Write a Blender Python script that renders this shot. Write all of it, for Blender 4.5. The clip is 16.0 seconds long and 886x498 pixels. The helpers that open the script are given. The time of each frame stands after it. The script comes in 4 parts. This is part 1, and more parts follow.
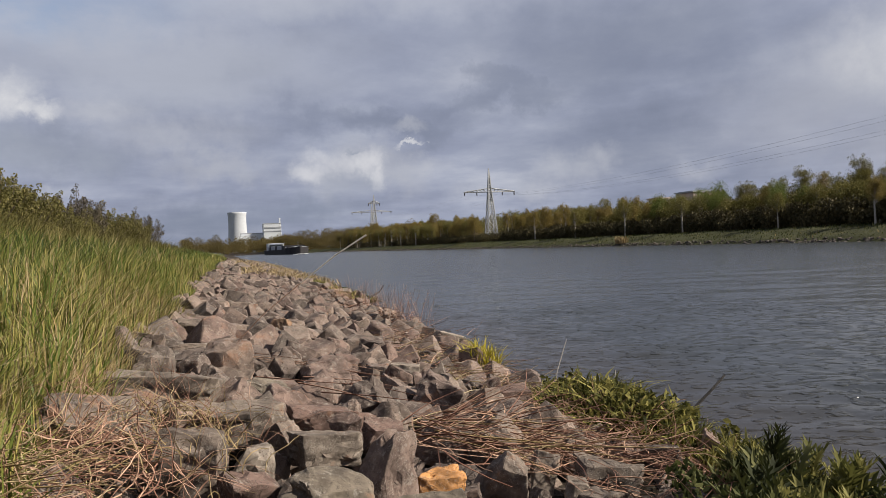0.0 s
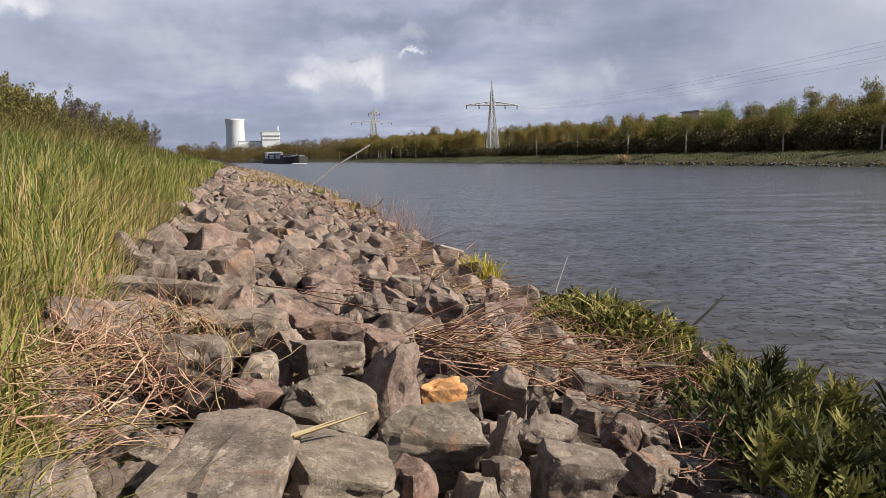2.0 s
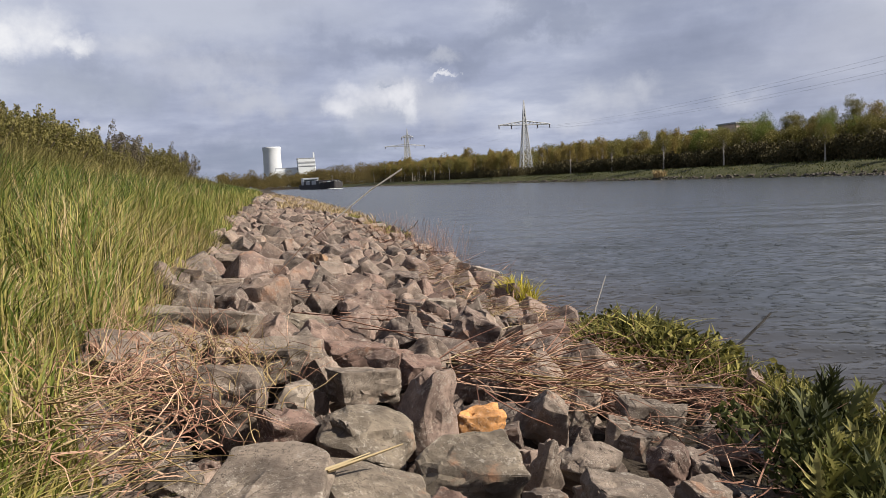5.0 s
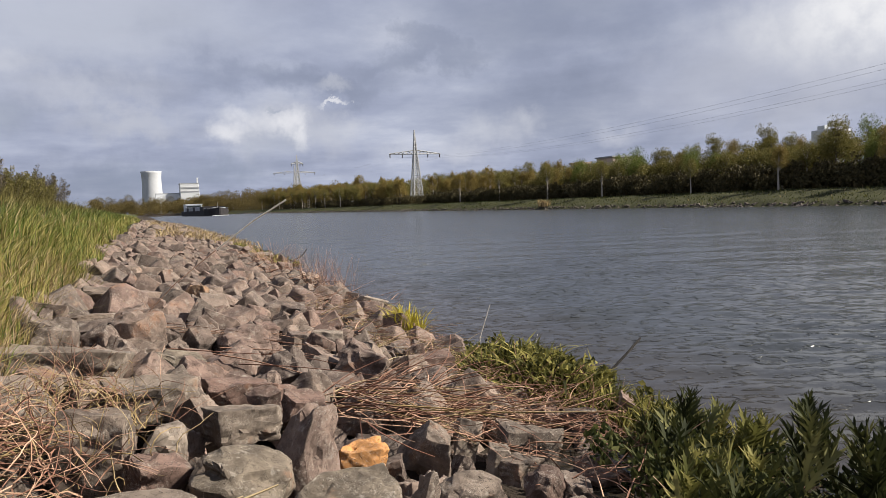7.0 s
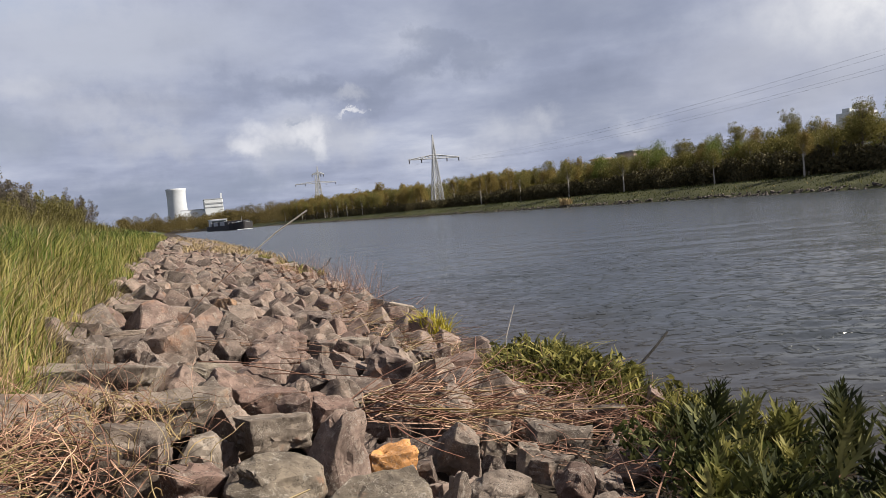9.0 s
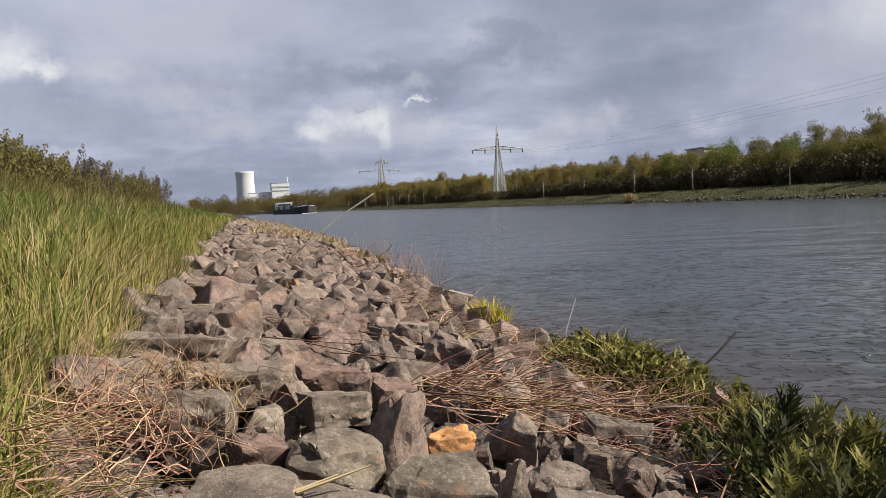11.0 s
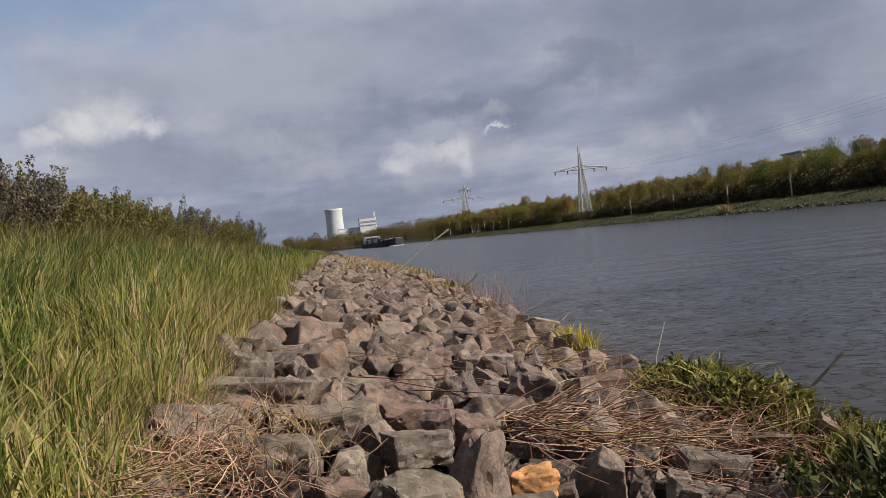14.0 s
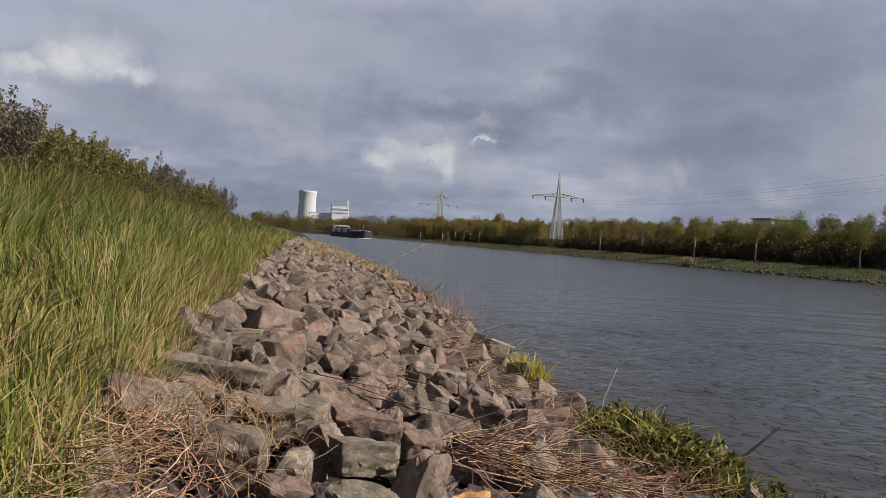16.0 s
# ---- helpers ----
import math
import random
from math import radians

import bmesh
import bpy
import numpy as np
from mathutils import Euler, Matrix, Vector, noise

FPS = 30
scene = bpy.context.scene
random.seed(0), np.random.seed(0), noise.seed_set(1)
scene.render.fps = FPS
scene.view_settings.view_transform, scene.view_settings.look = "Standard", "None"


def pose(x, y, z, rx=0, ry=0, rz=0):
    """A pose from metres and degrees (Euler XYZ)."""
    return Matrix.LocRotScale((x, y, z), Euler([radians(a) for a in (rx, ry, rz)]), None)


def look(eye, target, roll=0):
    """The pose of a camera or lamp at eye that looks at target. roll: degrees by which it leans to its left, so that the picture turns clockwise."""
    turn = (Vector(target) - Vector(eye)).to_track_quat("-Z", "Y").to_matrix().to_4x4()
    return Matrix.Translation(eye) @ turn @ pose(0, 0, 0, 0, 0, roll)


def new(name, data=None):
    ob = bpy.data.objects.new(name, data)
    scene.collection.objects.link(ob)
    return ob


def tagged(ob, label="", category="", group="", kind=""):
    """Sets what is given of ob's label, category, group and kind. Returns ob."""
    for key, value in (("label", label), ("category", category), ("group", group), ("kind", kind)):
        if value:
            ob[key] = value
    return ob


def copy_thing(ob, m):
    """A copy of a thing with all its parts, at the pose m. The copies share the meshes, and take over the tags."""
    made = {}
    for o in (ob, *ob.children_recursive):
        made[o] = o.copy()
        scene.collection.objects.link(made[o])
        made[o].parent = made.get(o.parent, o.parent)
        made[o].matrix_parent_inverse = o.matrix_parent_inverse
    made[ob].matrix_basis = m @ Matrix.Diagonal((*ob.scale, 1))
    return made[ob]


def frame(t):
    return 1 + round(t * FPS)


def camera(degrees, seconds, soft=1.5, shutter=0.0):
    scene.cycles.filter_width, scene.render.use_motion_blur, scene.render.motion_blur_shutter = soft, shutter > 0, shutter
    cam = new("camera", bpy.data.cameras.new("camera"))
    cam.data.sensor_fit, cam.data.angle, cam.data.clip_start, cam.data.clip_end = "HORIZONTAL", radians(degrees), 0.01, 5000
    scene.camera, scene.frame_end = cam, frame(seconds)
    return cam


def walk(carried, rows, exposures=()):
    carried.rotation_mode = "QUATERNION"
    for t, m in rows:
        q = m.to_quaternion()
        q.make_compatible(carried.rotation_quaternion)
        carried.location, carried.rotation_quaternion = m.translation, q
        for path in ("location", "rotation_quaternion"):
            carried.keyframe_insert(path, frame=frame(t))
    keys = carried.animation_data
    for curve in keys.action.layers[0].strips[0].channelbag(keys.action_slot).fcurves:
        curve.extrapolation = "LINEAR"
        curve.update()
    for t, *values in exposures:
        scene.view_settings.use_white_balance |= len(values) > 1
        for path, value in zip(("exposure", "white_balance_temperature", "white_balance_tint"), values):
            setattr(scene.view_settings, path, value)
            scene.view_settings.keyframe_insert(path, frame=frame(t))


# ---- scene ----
cam = camera(66.8, 16.0, soft=0.55)
PATH = [
    (0, (-0.037, -0.245, 1.446), (0.578, 1.659, 1.429), -2.8),
    (0.5, (-0.026, -0.199, 1.414), (0.566, 1.694, 1.158), -3.5),
    (1, (-0.043, -0.192, 1.443), (0.617, 1.684, 1.228), -2.9),
    (1.5, (-0.052, -0.176, 1.44), (0.553, 1.709, 1.153), -0.7),
    (2, (-0.05, -0.175, 1.442), (0.554, 1.712, 1.17), -1.2),
    (2.5, (-0.06, -0.173, 1.439), (0.536, 1.719, 1.181), -0.2),
    (3, (-0.052, -0.172, 1.451), (0.519, 1.728, 1.197), -1.4),
    (3.5, (-0.05, -0.171, 1.473), (0.524, 1.732, 1.252), -1.6),
    (4, (-0.051, -0.158, 1.474), (0.494, 1.755, 1.264), -2.5),
    (4.2, (-0.036, -0.15, 1.447), (0.469, 1.775, 1.247), -3.0),
    (6.3, (-0.019, -0.119, 1.457), (0.514, 1.796, 1.237), -3.0),
    (6.5, (-0.013, -0.135, 1.468), (0.611, 1.755, 1.268), -2.9),
    (7, (0.002, -0.175, 1.473), (0.817, 1.646, 1.334), -2.4),
    (7.5, (-0.009, -0.193, 1.471), (0.751, 1.652, 1.34), -3.2),
    (8, (-0.001, -0.201, 1.465), (0.747, 1.647, 1.304), -3.9),
    (8.5, (-0.001, -0.215, 1.476), (0.766, 1.628, 1.342), -5.4),
    (9, (0.006, -0.205, 1.47), (0.758, 1.644, 1.346), -5.2),
    (9.5, (-0.003, -0.203, 1.463), (0.702, 1.665, 1.342), -5.2),
    (9.7, (-0.019, -0.199, 1.46), (0.661, 1.678, 1.337), -5.0),
    (11.8, (-0.013, -0.164, 1.448), (0.529, 1.756, 1.301), -3.5),
    (12, (-0.009, -0.151, 1.452), (0.505, 1.779, 1.34), -4.7),
    (12.5, (0.045, -0.208, 1.493), (0.469, 1.746, 1.46), -10.9),
    (13, (0.105, -0.216, 1.516), (0.25, 1.775, 1.399), -10.1),
    (13.5, (0.076, -0.162, 1.462), (0.459, 1.8, 1.405), -9.6),
    (14, (0.054, -0.216, 1.491), (0.395, 1.754, 1.453), -6.8),
    (14.4, (0.161, -0.214, 1.569), (0.407, 1.77, 1.513), -7.3),
    (14.5, (0.255, -0.143, 1.654), (0.593, 1.826, 1.724), -9.1),
    (14.6, (0.216, -0.103, 1.734), (0.785, 1.805, 1.925), -11.9),
    (15, (0.087, -0.272, 1.623), (0.828, 1.586, 1.622), -3.4),
    (15.5, (0.043, -0.306, 1.646), (0.757, 1.561, 1.578), -1.1),
    (16, (-0.024, -0.268, 1.576), (0.413, 1.684, 1.547), 3.5),
]
walk(cam, [(t, look(eye, target, roll)) for t, eye, target, roll in PATH],
     [(0, 0.62), (0.6, 0.80), (1.2, 0.94), (4.2, 0.97), (6.5, 0.91), (9.7, 0.90), (12.0, 0.80), (13.0, 0.48), (14.5, 0.52), (15.0, 0.36), (15.4, 0.44), (16.0, 0.52)])

# ---- light ----
SUN_AZ, SUN_EL = 114.0, 38.0          # degrees clockwise from the canal's axis (+y), and above the horizon
saz, sel = radians(SUN_AZ), radians(SUN_EL)
SUN_DIR = Vector((math.sin(saz) * math.cos(sel), math.cos(saz) * math.cos(sel), math.sin(sel)))
sun_data = bpy.data.lights.new("sun", "SUN")
sun_data.energy, sun_data.angle, sun_data.color = 5.0, radians(0.6), (1.0, 0.92, 0.80)
sun_ob = new("sun", sun_data)
sun_ob.matrix_world = look(SUN_DIR * 100, (0, 0, 0))


class Nodes:
    """A short way to write node trees."""

    def __init__(self, tree):
        self.t = tree
        tree.nodes.clear()

    def add(self, kind, ins=(), **props):
        n = self.t.nodes.new(kind)
        for k, v in props.items():
            setattr(n, k, v)
        for k, v in dict(ins).items():
            self.put(n.inputs[k], v)
        return n

    def put(self, socket, v):
        if isinstance(v, bpy.types.NodeSocket):
            self.t.links.new(v, socket)
        else:
            socket.default_value = v

    def math(self, op, a, b=0.0, c=0.0):
        return self.add("ShaderNodeMath", {0: a, 1: b, 2: c}, operation=op).outputs[0]

    def vec(self, op, a, b=(0, 0, 0)):
        n = self.add("ShaderNodeVectorMath", {0: a, 1: b}, operation=op)
        return n.outputs["Value"] if op in ("LENGTH", "DOT_PRODUCT", "DISTANCE") else n.outputs[0]

    def noise(self, vector, scale, detail=4.0, rough=0.55, colour=False):
        n = self.add("ShaderNodeTexNoise", {"Vector": vector, "Scale": scale, "Detail": detail, "Roughness": rough})
        return n.outputs["Color" if colour else "Fac"]

    def ramp(self, fac, stops):
        n = self.add("ShaderNodeValToRGB", {"Fac": fac})
        e = n.color_ramp.elements
        while len(e) < len(stops):
            e.new(0.5)
        for el, (p, c) in zip(e, stops):
            el.position, el.color = p, (*c, 1) if len(c) == 3 else c
        return n.outputs["Color"]

    def mix(self, fac, a, b, blend="MIX"):
        n = self.add("ShaderNodeMix", data_type="RGBA", blend_type=blend)
        for s, v in ((n.inputs[0], fac), (n.inputs[6], a), (n.inputs[7], b)):
            self.put(s, (*v, 1) if isinstance(v, tuple) and len(v) == 3 else v)
        return n.outputs[2]

    def span(self, v, a, b, c=0.0, d=1.0, smooth=True):
        n = self.add("ShaderNodeMapRange", {0: v, 1: a, 2: b, 3: c, 4: d})
        n.interpolation_type = "SMOOTHSTEP" if smooth else "LINEAR"
        return n.outputs[0]


def sky_dir(az, el):
    a, e = radians(az), radians(el)
    return (math.sin(a) * math.cos(e), math.cos(a) * math.cos(e), math.sin(e))


def make_sky():
    """A broken cover of grey cloud with bright cumulus edges and a little blue between."""
    w = bpy.data.worlds.new("sky")
    w.use_nodes = True
    scene.world = w
    n = Nodes(w.node_tree)
    d = n.add("ShaderNodeTexCoord").outputs["Generated"]
    z = n.add("ShaderNodeSeparateXYZ", {0: d}).outputs[2]
    zz = n.math("ADD", n.math("MAXIMUM", z, 0.0), 0.16)
    flat = n.vec("DIVIDE", d, n.add("ShaderNodeCombineXYZ", {0: zz, 1: zz, 2: zz}).outputs[0])
    big = n.noise(flat, 0.9, 3.0, 0.5)
    fine = n.noise(flat, 2.6, 7.0, 0.58)
    shape = n.math("ADD", n.math("MULTIPLY", big, 0.6), n.math("MULTIPLY", fine, 0.45))
    cloud = n.ramp(shape, [(0.34, (0.305, 0.34, 0.46)), (0.5, (0.40, 0.44, 0.58)), (0.60, (0.49, 0.53, 0.665)), (0.74, (0.68, 0.71, 0.82))])
    warp = n.vec("SCALE", n.vec("SUBTRACT", n.noise(d, 9.0, 6.0, 0.6, True), (0.5, 0.5, 0.5)))
    warp.node.inputs["Scale"].default_value = 0.17
    dw = n.vec("ADD", d, warp)

    def blob(az, el, wide, high):
        off = n.vec("MULTIPLY", n.vec("SUBTRACT", dw, sky_dir(az, el)), (1 / wide, 1 / wide, 1 / high))
        return n.span(n.vec("LENGTH", off), 1.15, 0.1)

    def stack(col, tint, amount, spots):
        m = None
        for s in spots:
            b = blob(*s)
            m = b if m is None else n.math("MAXIMUM", m, b)
        return n.mix(n.math("MULTIPLY", m, amount), col, tint)

    sky = n.add("ShaderNodeTexSky", sky_type="NISHITA", sun_disc=False, sun_elevation=sel, sun_rotation=saz)
    blue = n.vec("SCALE", sky.outputs[0])
    blue.node.inputs["Scale"].default_value = 0.2
    cloud = stack(cloud, (0.23, 0.265, 0.365), 0.55, [(-3.0, 2.6, 0.13, 0.05), (34.0, 7.0, 0.22, 0.09), (33.0, 15.0, 0.3, 0.12), (-12.0, 8.0, 0.13, 0.035), (14.0, 10.5, 0.2, 0.03), (24, 12, .2, .03)])
    cloud = stack(cloud, (0.57, 0.59, 0.67), 0.7, [(11.5, 6.4, 0.11, 0.05), (52.0, 9.0, 0.26, 0.12), (0.0, 7.0, 0.10, 0.03)])
    cloud = stack(cloud, (0.64, 0.67, 0.76), 0.6, [(-4.0, 15.0, 0.34, 0.09), (8.0, 22.0, 0.4, 0.08), (-22.0, 13.0, 0.2, 0.06)])
    # cumulus with sharp sunlit tops and grey undersides
    curl = n.vec("SCALE", n.vec("SUBTRACT", n.noise(d, 26.0, 6.0, 0.62, True), (0.5, 0.5, 0.5)))
    curl.node.inputs["Scale"].default_value = 0.055
    dc = n.vec("ADD", d, curl)

    def heap(col, tint, amount, spots, soft=0.5):
        m = None
        for az, el, wide, high in spots:
            off = n.vec("MULTIPLY", n.vec("SUBTRACT", dc, sky_dir(az, el)), (1 / wide, 1 / wide, 1 / high))
            b = n.span(n.vec("LENGTH", off), 1.45, 1.45 - soft)
            m = b if m is None else n.math("MAXIMUM", m, b)
        body = n.span(n.noise(d, 15.0, 6.0, 0.6), 0.3, 0.62, 0.45, 1.0)
        return n.mix(n.math("MULTIPLY", n.math("MULTIPLY", m, body), amount), col, tint)

    cloud = heap(cloud, (0.70, 0.715, 0.78), 0.5, [(28.5, 5.6, 0.05, 0.025), (31.0, 6.4, 0.03, 0.02), (26.0, 4.4, 0.05, 0.02), (15.5, 9.9, 0.03, 0.009), (-3.0, 9.6, 0.11, 0.03), (-9.0, 11.0, 0.07, 0.02), (16.5, 6.5, 0.05, 0.016), (-12.4, 5.2, 0.03, 0.01), (20.5, 4.6, 0.04, 0.015), (39.0, 4.8, 0.04, 0.015)], 1.4)
    cloud = heap(cloud, (0.95, 0.95, 0.97), 0.92, [(-15.2, 12.0, 0.040, 0.030), (-17.2, 11.3, 0.035, 0.026), (-19.6, 10.5, 0.025, 0.015), (-12.9, 11.3, 0.028, 0.015), (58.0, 12.5, 0.16, 0.07)], 1.25)
    cloud = heap(cloud, (0.90, 0.90, 0.94), 0.78, [(9.4, 7.3, 0.05, 0.018), (7.4, 6.4, 0.035, 0.02), (11.9, 7.2, 0.024, 0.02), (12.8, 6.1, 0.014, 0.022), (15.6, 8.5, 0.018, 0.003), (17.3, 8.4, 0.004, 0.003)], 1.25)
    cloud = heap(cloud, (0.43, 0.47, 0.57), 0.8, [(10.4, 5.5, 0.045, 0.020), (-13.5, 8.3, 0.085, 0.030), (-9.5, 7.4, 0.06, 0.025), (10.9, 8.3, 0.018, 0.003)], 1.3)
    cloud = heap(cloud, (0.30, 0.345, 0.45), 0.7, [(7.0, 3.2, 0.10, 0.022), (0.0, 2.4, 0.10, 0.03)], 1.4)
    hole = n.math("MULTIPLY", n.math("MAXIMUM", blob(-20, 24, 0.36, 0.15), blob(-30, 15, 0.2, 0.10)), n.span(fine, 0.78, 0.45))
    cloud = n.mix(n.math("MULTIPLY", hole, 0.8), cloud, blue)
    # cloud overhead, out of view, darkened to weaken the sky's fill light
    cloud = n.mix(n.span(z, 0.55, 0.9), cloud, n.mix(0.62, cloud, (0.10, 0.11, 0.14)))
    below = n.span(z, 0.0, -0.05)
    cloud = n.mix(below, cloud, (0.12, 0.12, 0.10))
    bg = n.add("ShaderNodeBackground", {"Color": cloud, "Strength": 0.5})
    n.t.links.new(bg.outputs[0], n.add("ShaderNodeOutputWorld").inputs[0])


make_sky()


# ---- materials ----
def material(name, build):
    m = bpy.data.materials.new(name)
    m.use_nodes = True
    n = Nodes(m.node_tree)
    shader = build(n)
    n.t.links.new(shader, n.add("ShaderNodeOutputMaterial").inputs[0])
    return m


def bump(n, height, strength, distance):
    return n.add("ShaderNodeBump", {"Height": height, "Strength": strength, "Distance": distance}).outputs[0]


def surface(n, colour, rough=0.8, normal=None, metal=0.0, spec=0.4):
    b = n.add("ShaderNodeBsdfPrincipled", {"Base Color": (*colour, 1) if isinstance(colour, tuple) and len(colour) == 3 else colour,
                                           "Roughness": rough, "Metallic": metal, "Specular IOR Level": spec})
    if normal is not None:
        n.put(b.inputs["Normal"], normal)
    return b.outputs[0]


def piece_random(n, islands):
    if islands:
        return n.add("ShaderNodeNewGeometry").outputs["Random Per Island"]
    return n.add("ShaderNodeObjectInfo").outputs["Random"]


def plain(name, colour, rough=0.7, vary=0.15, scale=4.0, metal=0.0, bumpy=0.0):
    """Painted or raw surface of one colour with patches and grain."""
    def build(n):
        p = n.add("ShaderNodeTexCoord").outputs["Object"]
        f = n.math("ADD", n.math("MULTIPLY", n.noise(p, scale, 4), 0.6), n.math("MULTIPLY", n.noise(p, scale * 9, 3), 0.4))
        lo, hi = tuple(c * (1 - vary) for c in colour), tuple(min(1, c * (1 + vary)) for c in colour)
        col = n.ramp(f, [(0.3, lo), (0.7, hi)])
        nor = bump(n, n.noise(p, scale * 12, 5), bumpy, 0.01) if bumpy else None
        return surface(n, col, rough, nor, metal)
    return material(name, build)


def stone_material(name, islands, tones):
    """Quarry stone: a tone per piece, blotches, cracks, pale weathered edges and a rough grain."""
    def build(n):
        p, k = n.add("ShaderNodeNewGeometry").outputs["Position"], 3.4
        r = piece_random(n, islands)
        shift = n.vec("ADD", p, n.add("ShaderNodeCombineXYZ", {0: n.math("MULTIPLY", r, 37.0), 1: n.math("MULTIPLY", r, 91.0), 2: r}).outputs[0])
        tone = n.ramp(r, tones)
        blot = n.noise(shift, 2.2 * k, 6, 0.65)
        col = n.mix(n.span(blot, 0.38, 0.62), n.mix(0.6, tone, (0.045, 0.038, 0.033)), n.mix(0.16, tone, (0.34, 0.30, 0.26)))
        grain = n.noise(shift, 19.0 * k, 6, 0.72)
        col = n.mix(0.13, col, n.ramp(grain, [(0.28, (0.12, 0.12, 0.12)), (0.5, (0.5, 0.5, 0.5)), (0.72, (0.92, 0.9, 0.88))]), "OVERLAY")
        pale = n.math("MULTIPLY", n.span(n.noise(shift, 5.0 * k, 7, 0.75), 0.57, 0.66), 0.5)
        col = n.mix(pale, col, (0.36, 0.325, 0.28))
        rust = n.math("MULTIPLY", n.span(n.noise(shift, 1.6 * k, 5, 0.65), 0.58, 0.72), 0.5)
        col = n.mix(rust, col, (0.27, 0.13, 0.07))
        crack = n.add("ShaderNodeTexVoronoi", {"Vector": n.vec("ADD", shift, n.vec("SCALE", n.noise(shift, 3.0 * k, 4, 0.6, True))), "Scale": 1.5 * k}, feature="DISTANCE_TO_EDGE").outputs["Distance"]
        line = n.span(crack, 0.004, 0.022)
        col = n.mix(n.math("MULTIPLY", n.math("SUBTRACT", 1.0, line), n.span(blot, 0.42, 0.56, 0.0, 0.8)), col, (0.04, 0.033, 0.028))
        warp = n.vec("ADD", shift, n.vec("SCALE", n.noise(shift, 2.1 * k, 5, 0.65, True)))
        vein = n.add("ShaderNodeTexVoronoi", {"Vector": warp, "Scale": 2.3 * k}, feature="DISTANCE_TO_EDGE").outputs["Distance"]
        col = n.mix(n.math("MULTIPLY", n.span(vein, 0.022, 0.004), n.span(n.noise(shift, 3.1 * k, 3), 0.45, 0.58, 0.0, 0.7)), col, (0.40, 0.36, 0.31))
        if not islands:
            worn = n.math("MULTIPLY", n.span(n.add("ShaderNodeNewGeometry").outputs["Pointiness"], 0.53, 0.62), n.span(n.noise(shift, 4.0 * k, 3), 0.35, 0.6, 0.1, 0.6))
            col = n.mix(worn, col, (0.36, 0.31, 0.255))
        h = n.math("ADD", n.math("MULTIPLY", n.noise(shift, 2.6 * k, 5, 0.45), 1.0), n.math("ADD", n.math("MULTIPLY", grain, 0.11), n.math("MULTIPLY", line, 0.10)))
        return surface(n, col, 0.86, bump(n, h, 0.8, 0.030), spec=0.3)
    return material(name, build)


TONES = [(0.0, (0.154, 0.101, 0.079)), (0.14, (0.093, 0.066, 0.055)), (0.28, (0.154, 0.088, 0.069)), (0.42, (0.220, 0.155, 0.122)),
         (0.56, (0.100, 0.076, 0.061)), (0.70, (0.151, 0.093, 0.075)), (0.86, (0.233, 0.170, 0.132)), (1.0, (0.085, 0.057, 0.048))]
STONE = stone_material("riprap_stone", False, TONES)
STONE_FAR = stone_material("riprap_stone_islands", True, TONES)
STONE_DARK = stone_material("wet_bank_stone", True, [(0.0, (0.030, 0.024, 0.021)), (0.6, (0.047, 0.038, 0.030)), (1.0, (0.088, 0.073, 0.062))])
STONE_GREY = stone_material("grey_slab", False, [(0.0, (0.168, 0.130, 0.100)), (0.5, (0.128, 0.095, 0.074)), (1.0, (0.152, 0.110, 0.084))])
STONE_OLIVE = stone_material("olive_stone", False, [(0.0, (0.142, 0.113, 0.078)), (1.0, (0.122, 0.094, 0.068))])
STONE_RED = stone_material("reddish_stone", False, [(0.0, (0.141, 0.073, 0.054)), (1.0, (0.126, 0.070, 0.054))])
STONE_ORANGE = stone_material("ochre_stone", False, [(0.0, (0.56, 0.24, 0.05)), (1.0, (0.53, 0.235, 0.06))])
STONE_OCHRE = stone_material("ochre_stained_stone", False, [(0.0, (0.300, 0.169, 0.085)), (1.0, (0.285, 0.165, 0.092))])
STONE_PALE = stone_material("pale_stone", False, [(0.0, (0.269, 0.213, 0.168)), (1.0, (0.247, 0.200, 0.158))])


def leafy(name, stops, islands=True, rough=0.72, through_light=0.3):
    """Leaves and blades: a tone per piece, a little light through them."""
    def build(n):
        r = piece_random(n, islands)
        p = n.add("ShaderNodeNewGeometry").outputs["Position"]
        f = n.math("ADD", n.math("MULTIPLY", r, 0.65), n.math("MULTIPLY", n.noise(p, 0.9, 3), 0.5))
        col = n.ramp(f, stops)
        a = surface(n, col, rough, spec=0.14)
        b = n.add("ShaderNodeBsdfTranslucent", {"Color": col}).outputs[0]
        return n.add("ShaderNodeMixShader", {0: through_light, 1: a, 2: b}).outputs[0]
    return material(name, build)


def grass_build(n):
    r = piece_random(n, True)
    p = n.add("ShaderNodeNewGeometry").outputs["Position"]
    x = n.add("ShaderNodeSeparateXYZ", {0: p}).outputs[0]
    f = n.math("ADD", n.math("MULTIPLY", r, 0.62), n.math("MULTIPLY", n.noise(p, 1.1, 4), 0.42))
    f = n.math("ADD", f, n.span(x, -2.4, -0.6, -0.05, 0.17))
    col = n.ramp(f, [(0.14, (0.014, 0.024, 0.004)), (0.40, (0.060, 0.094, 0.014)), (0.60, (0.14, 0.165, 0.029)), (0.9, (0.33, 0.28, 0.088))])
    a = surface(n, col, 0.55, spec=0.3)
    b = n.add("ShaderNodeBsdfTranslucent", {"Color": col}).outputs[0]
    return n.add("ShaderNodeMixShader", {0: 0.28, 1: a, 2: b}).outputs[0]


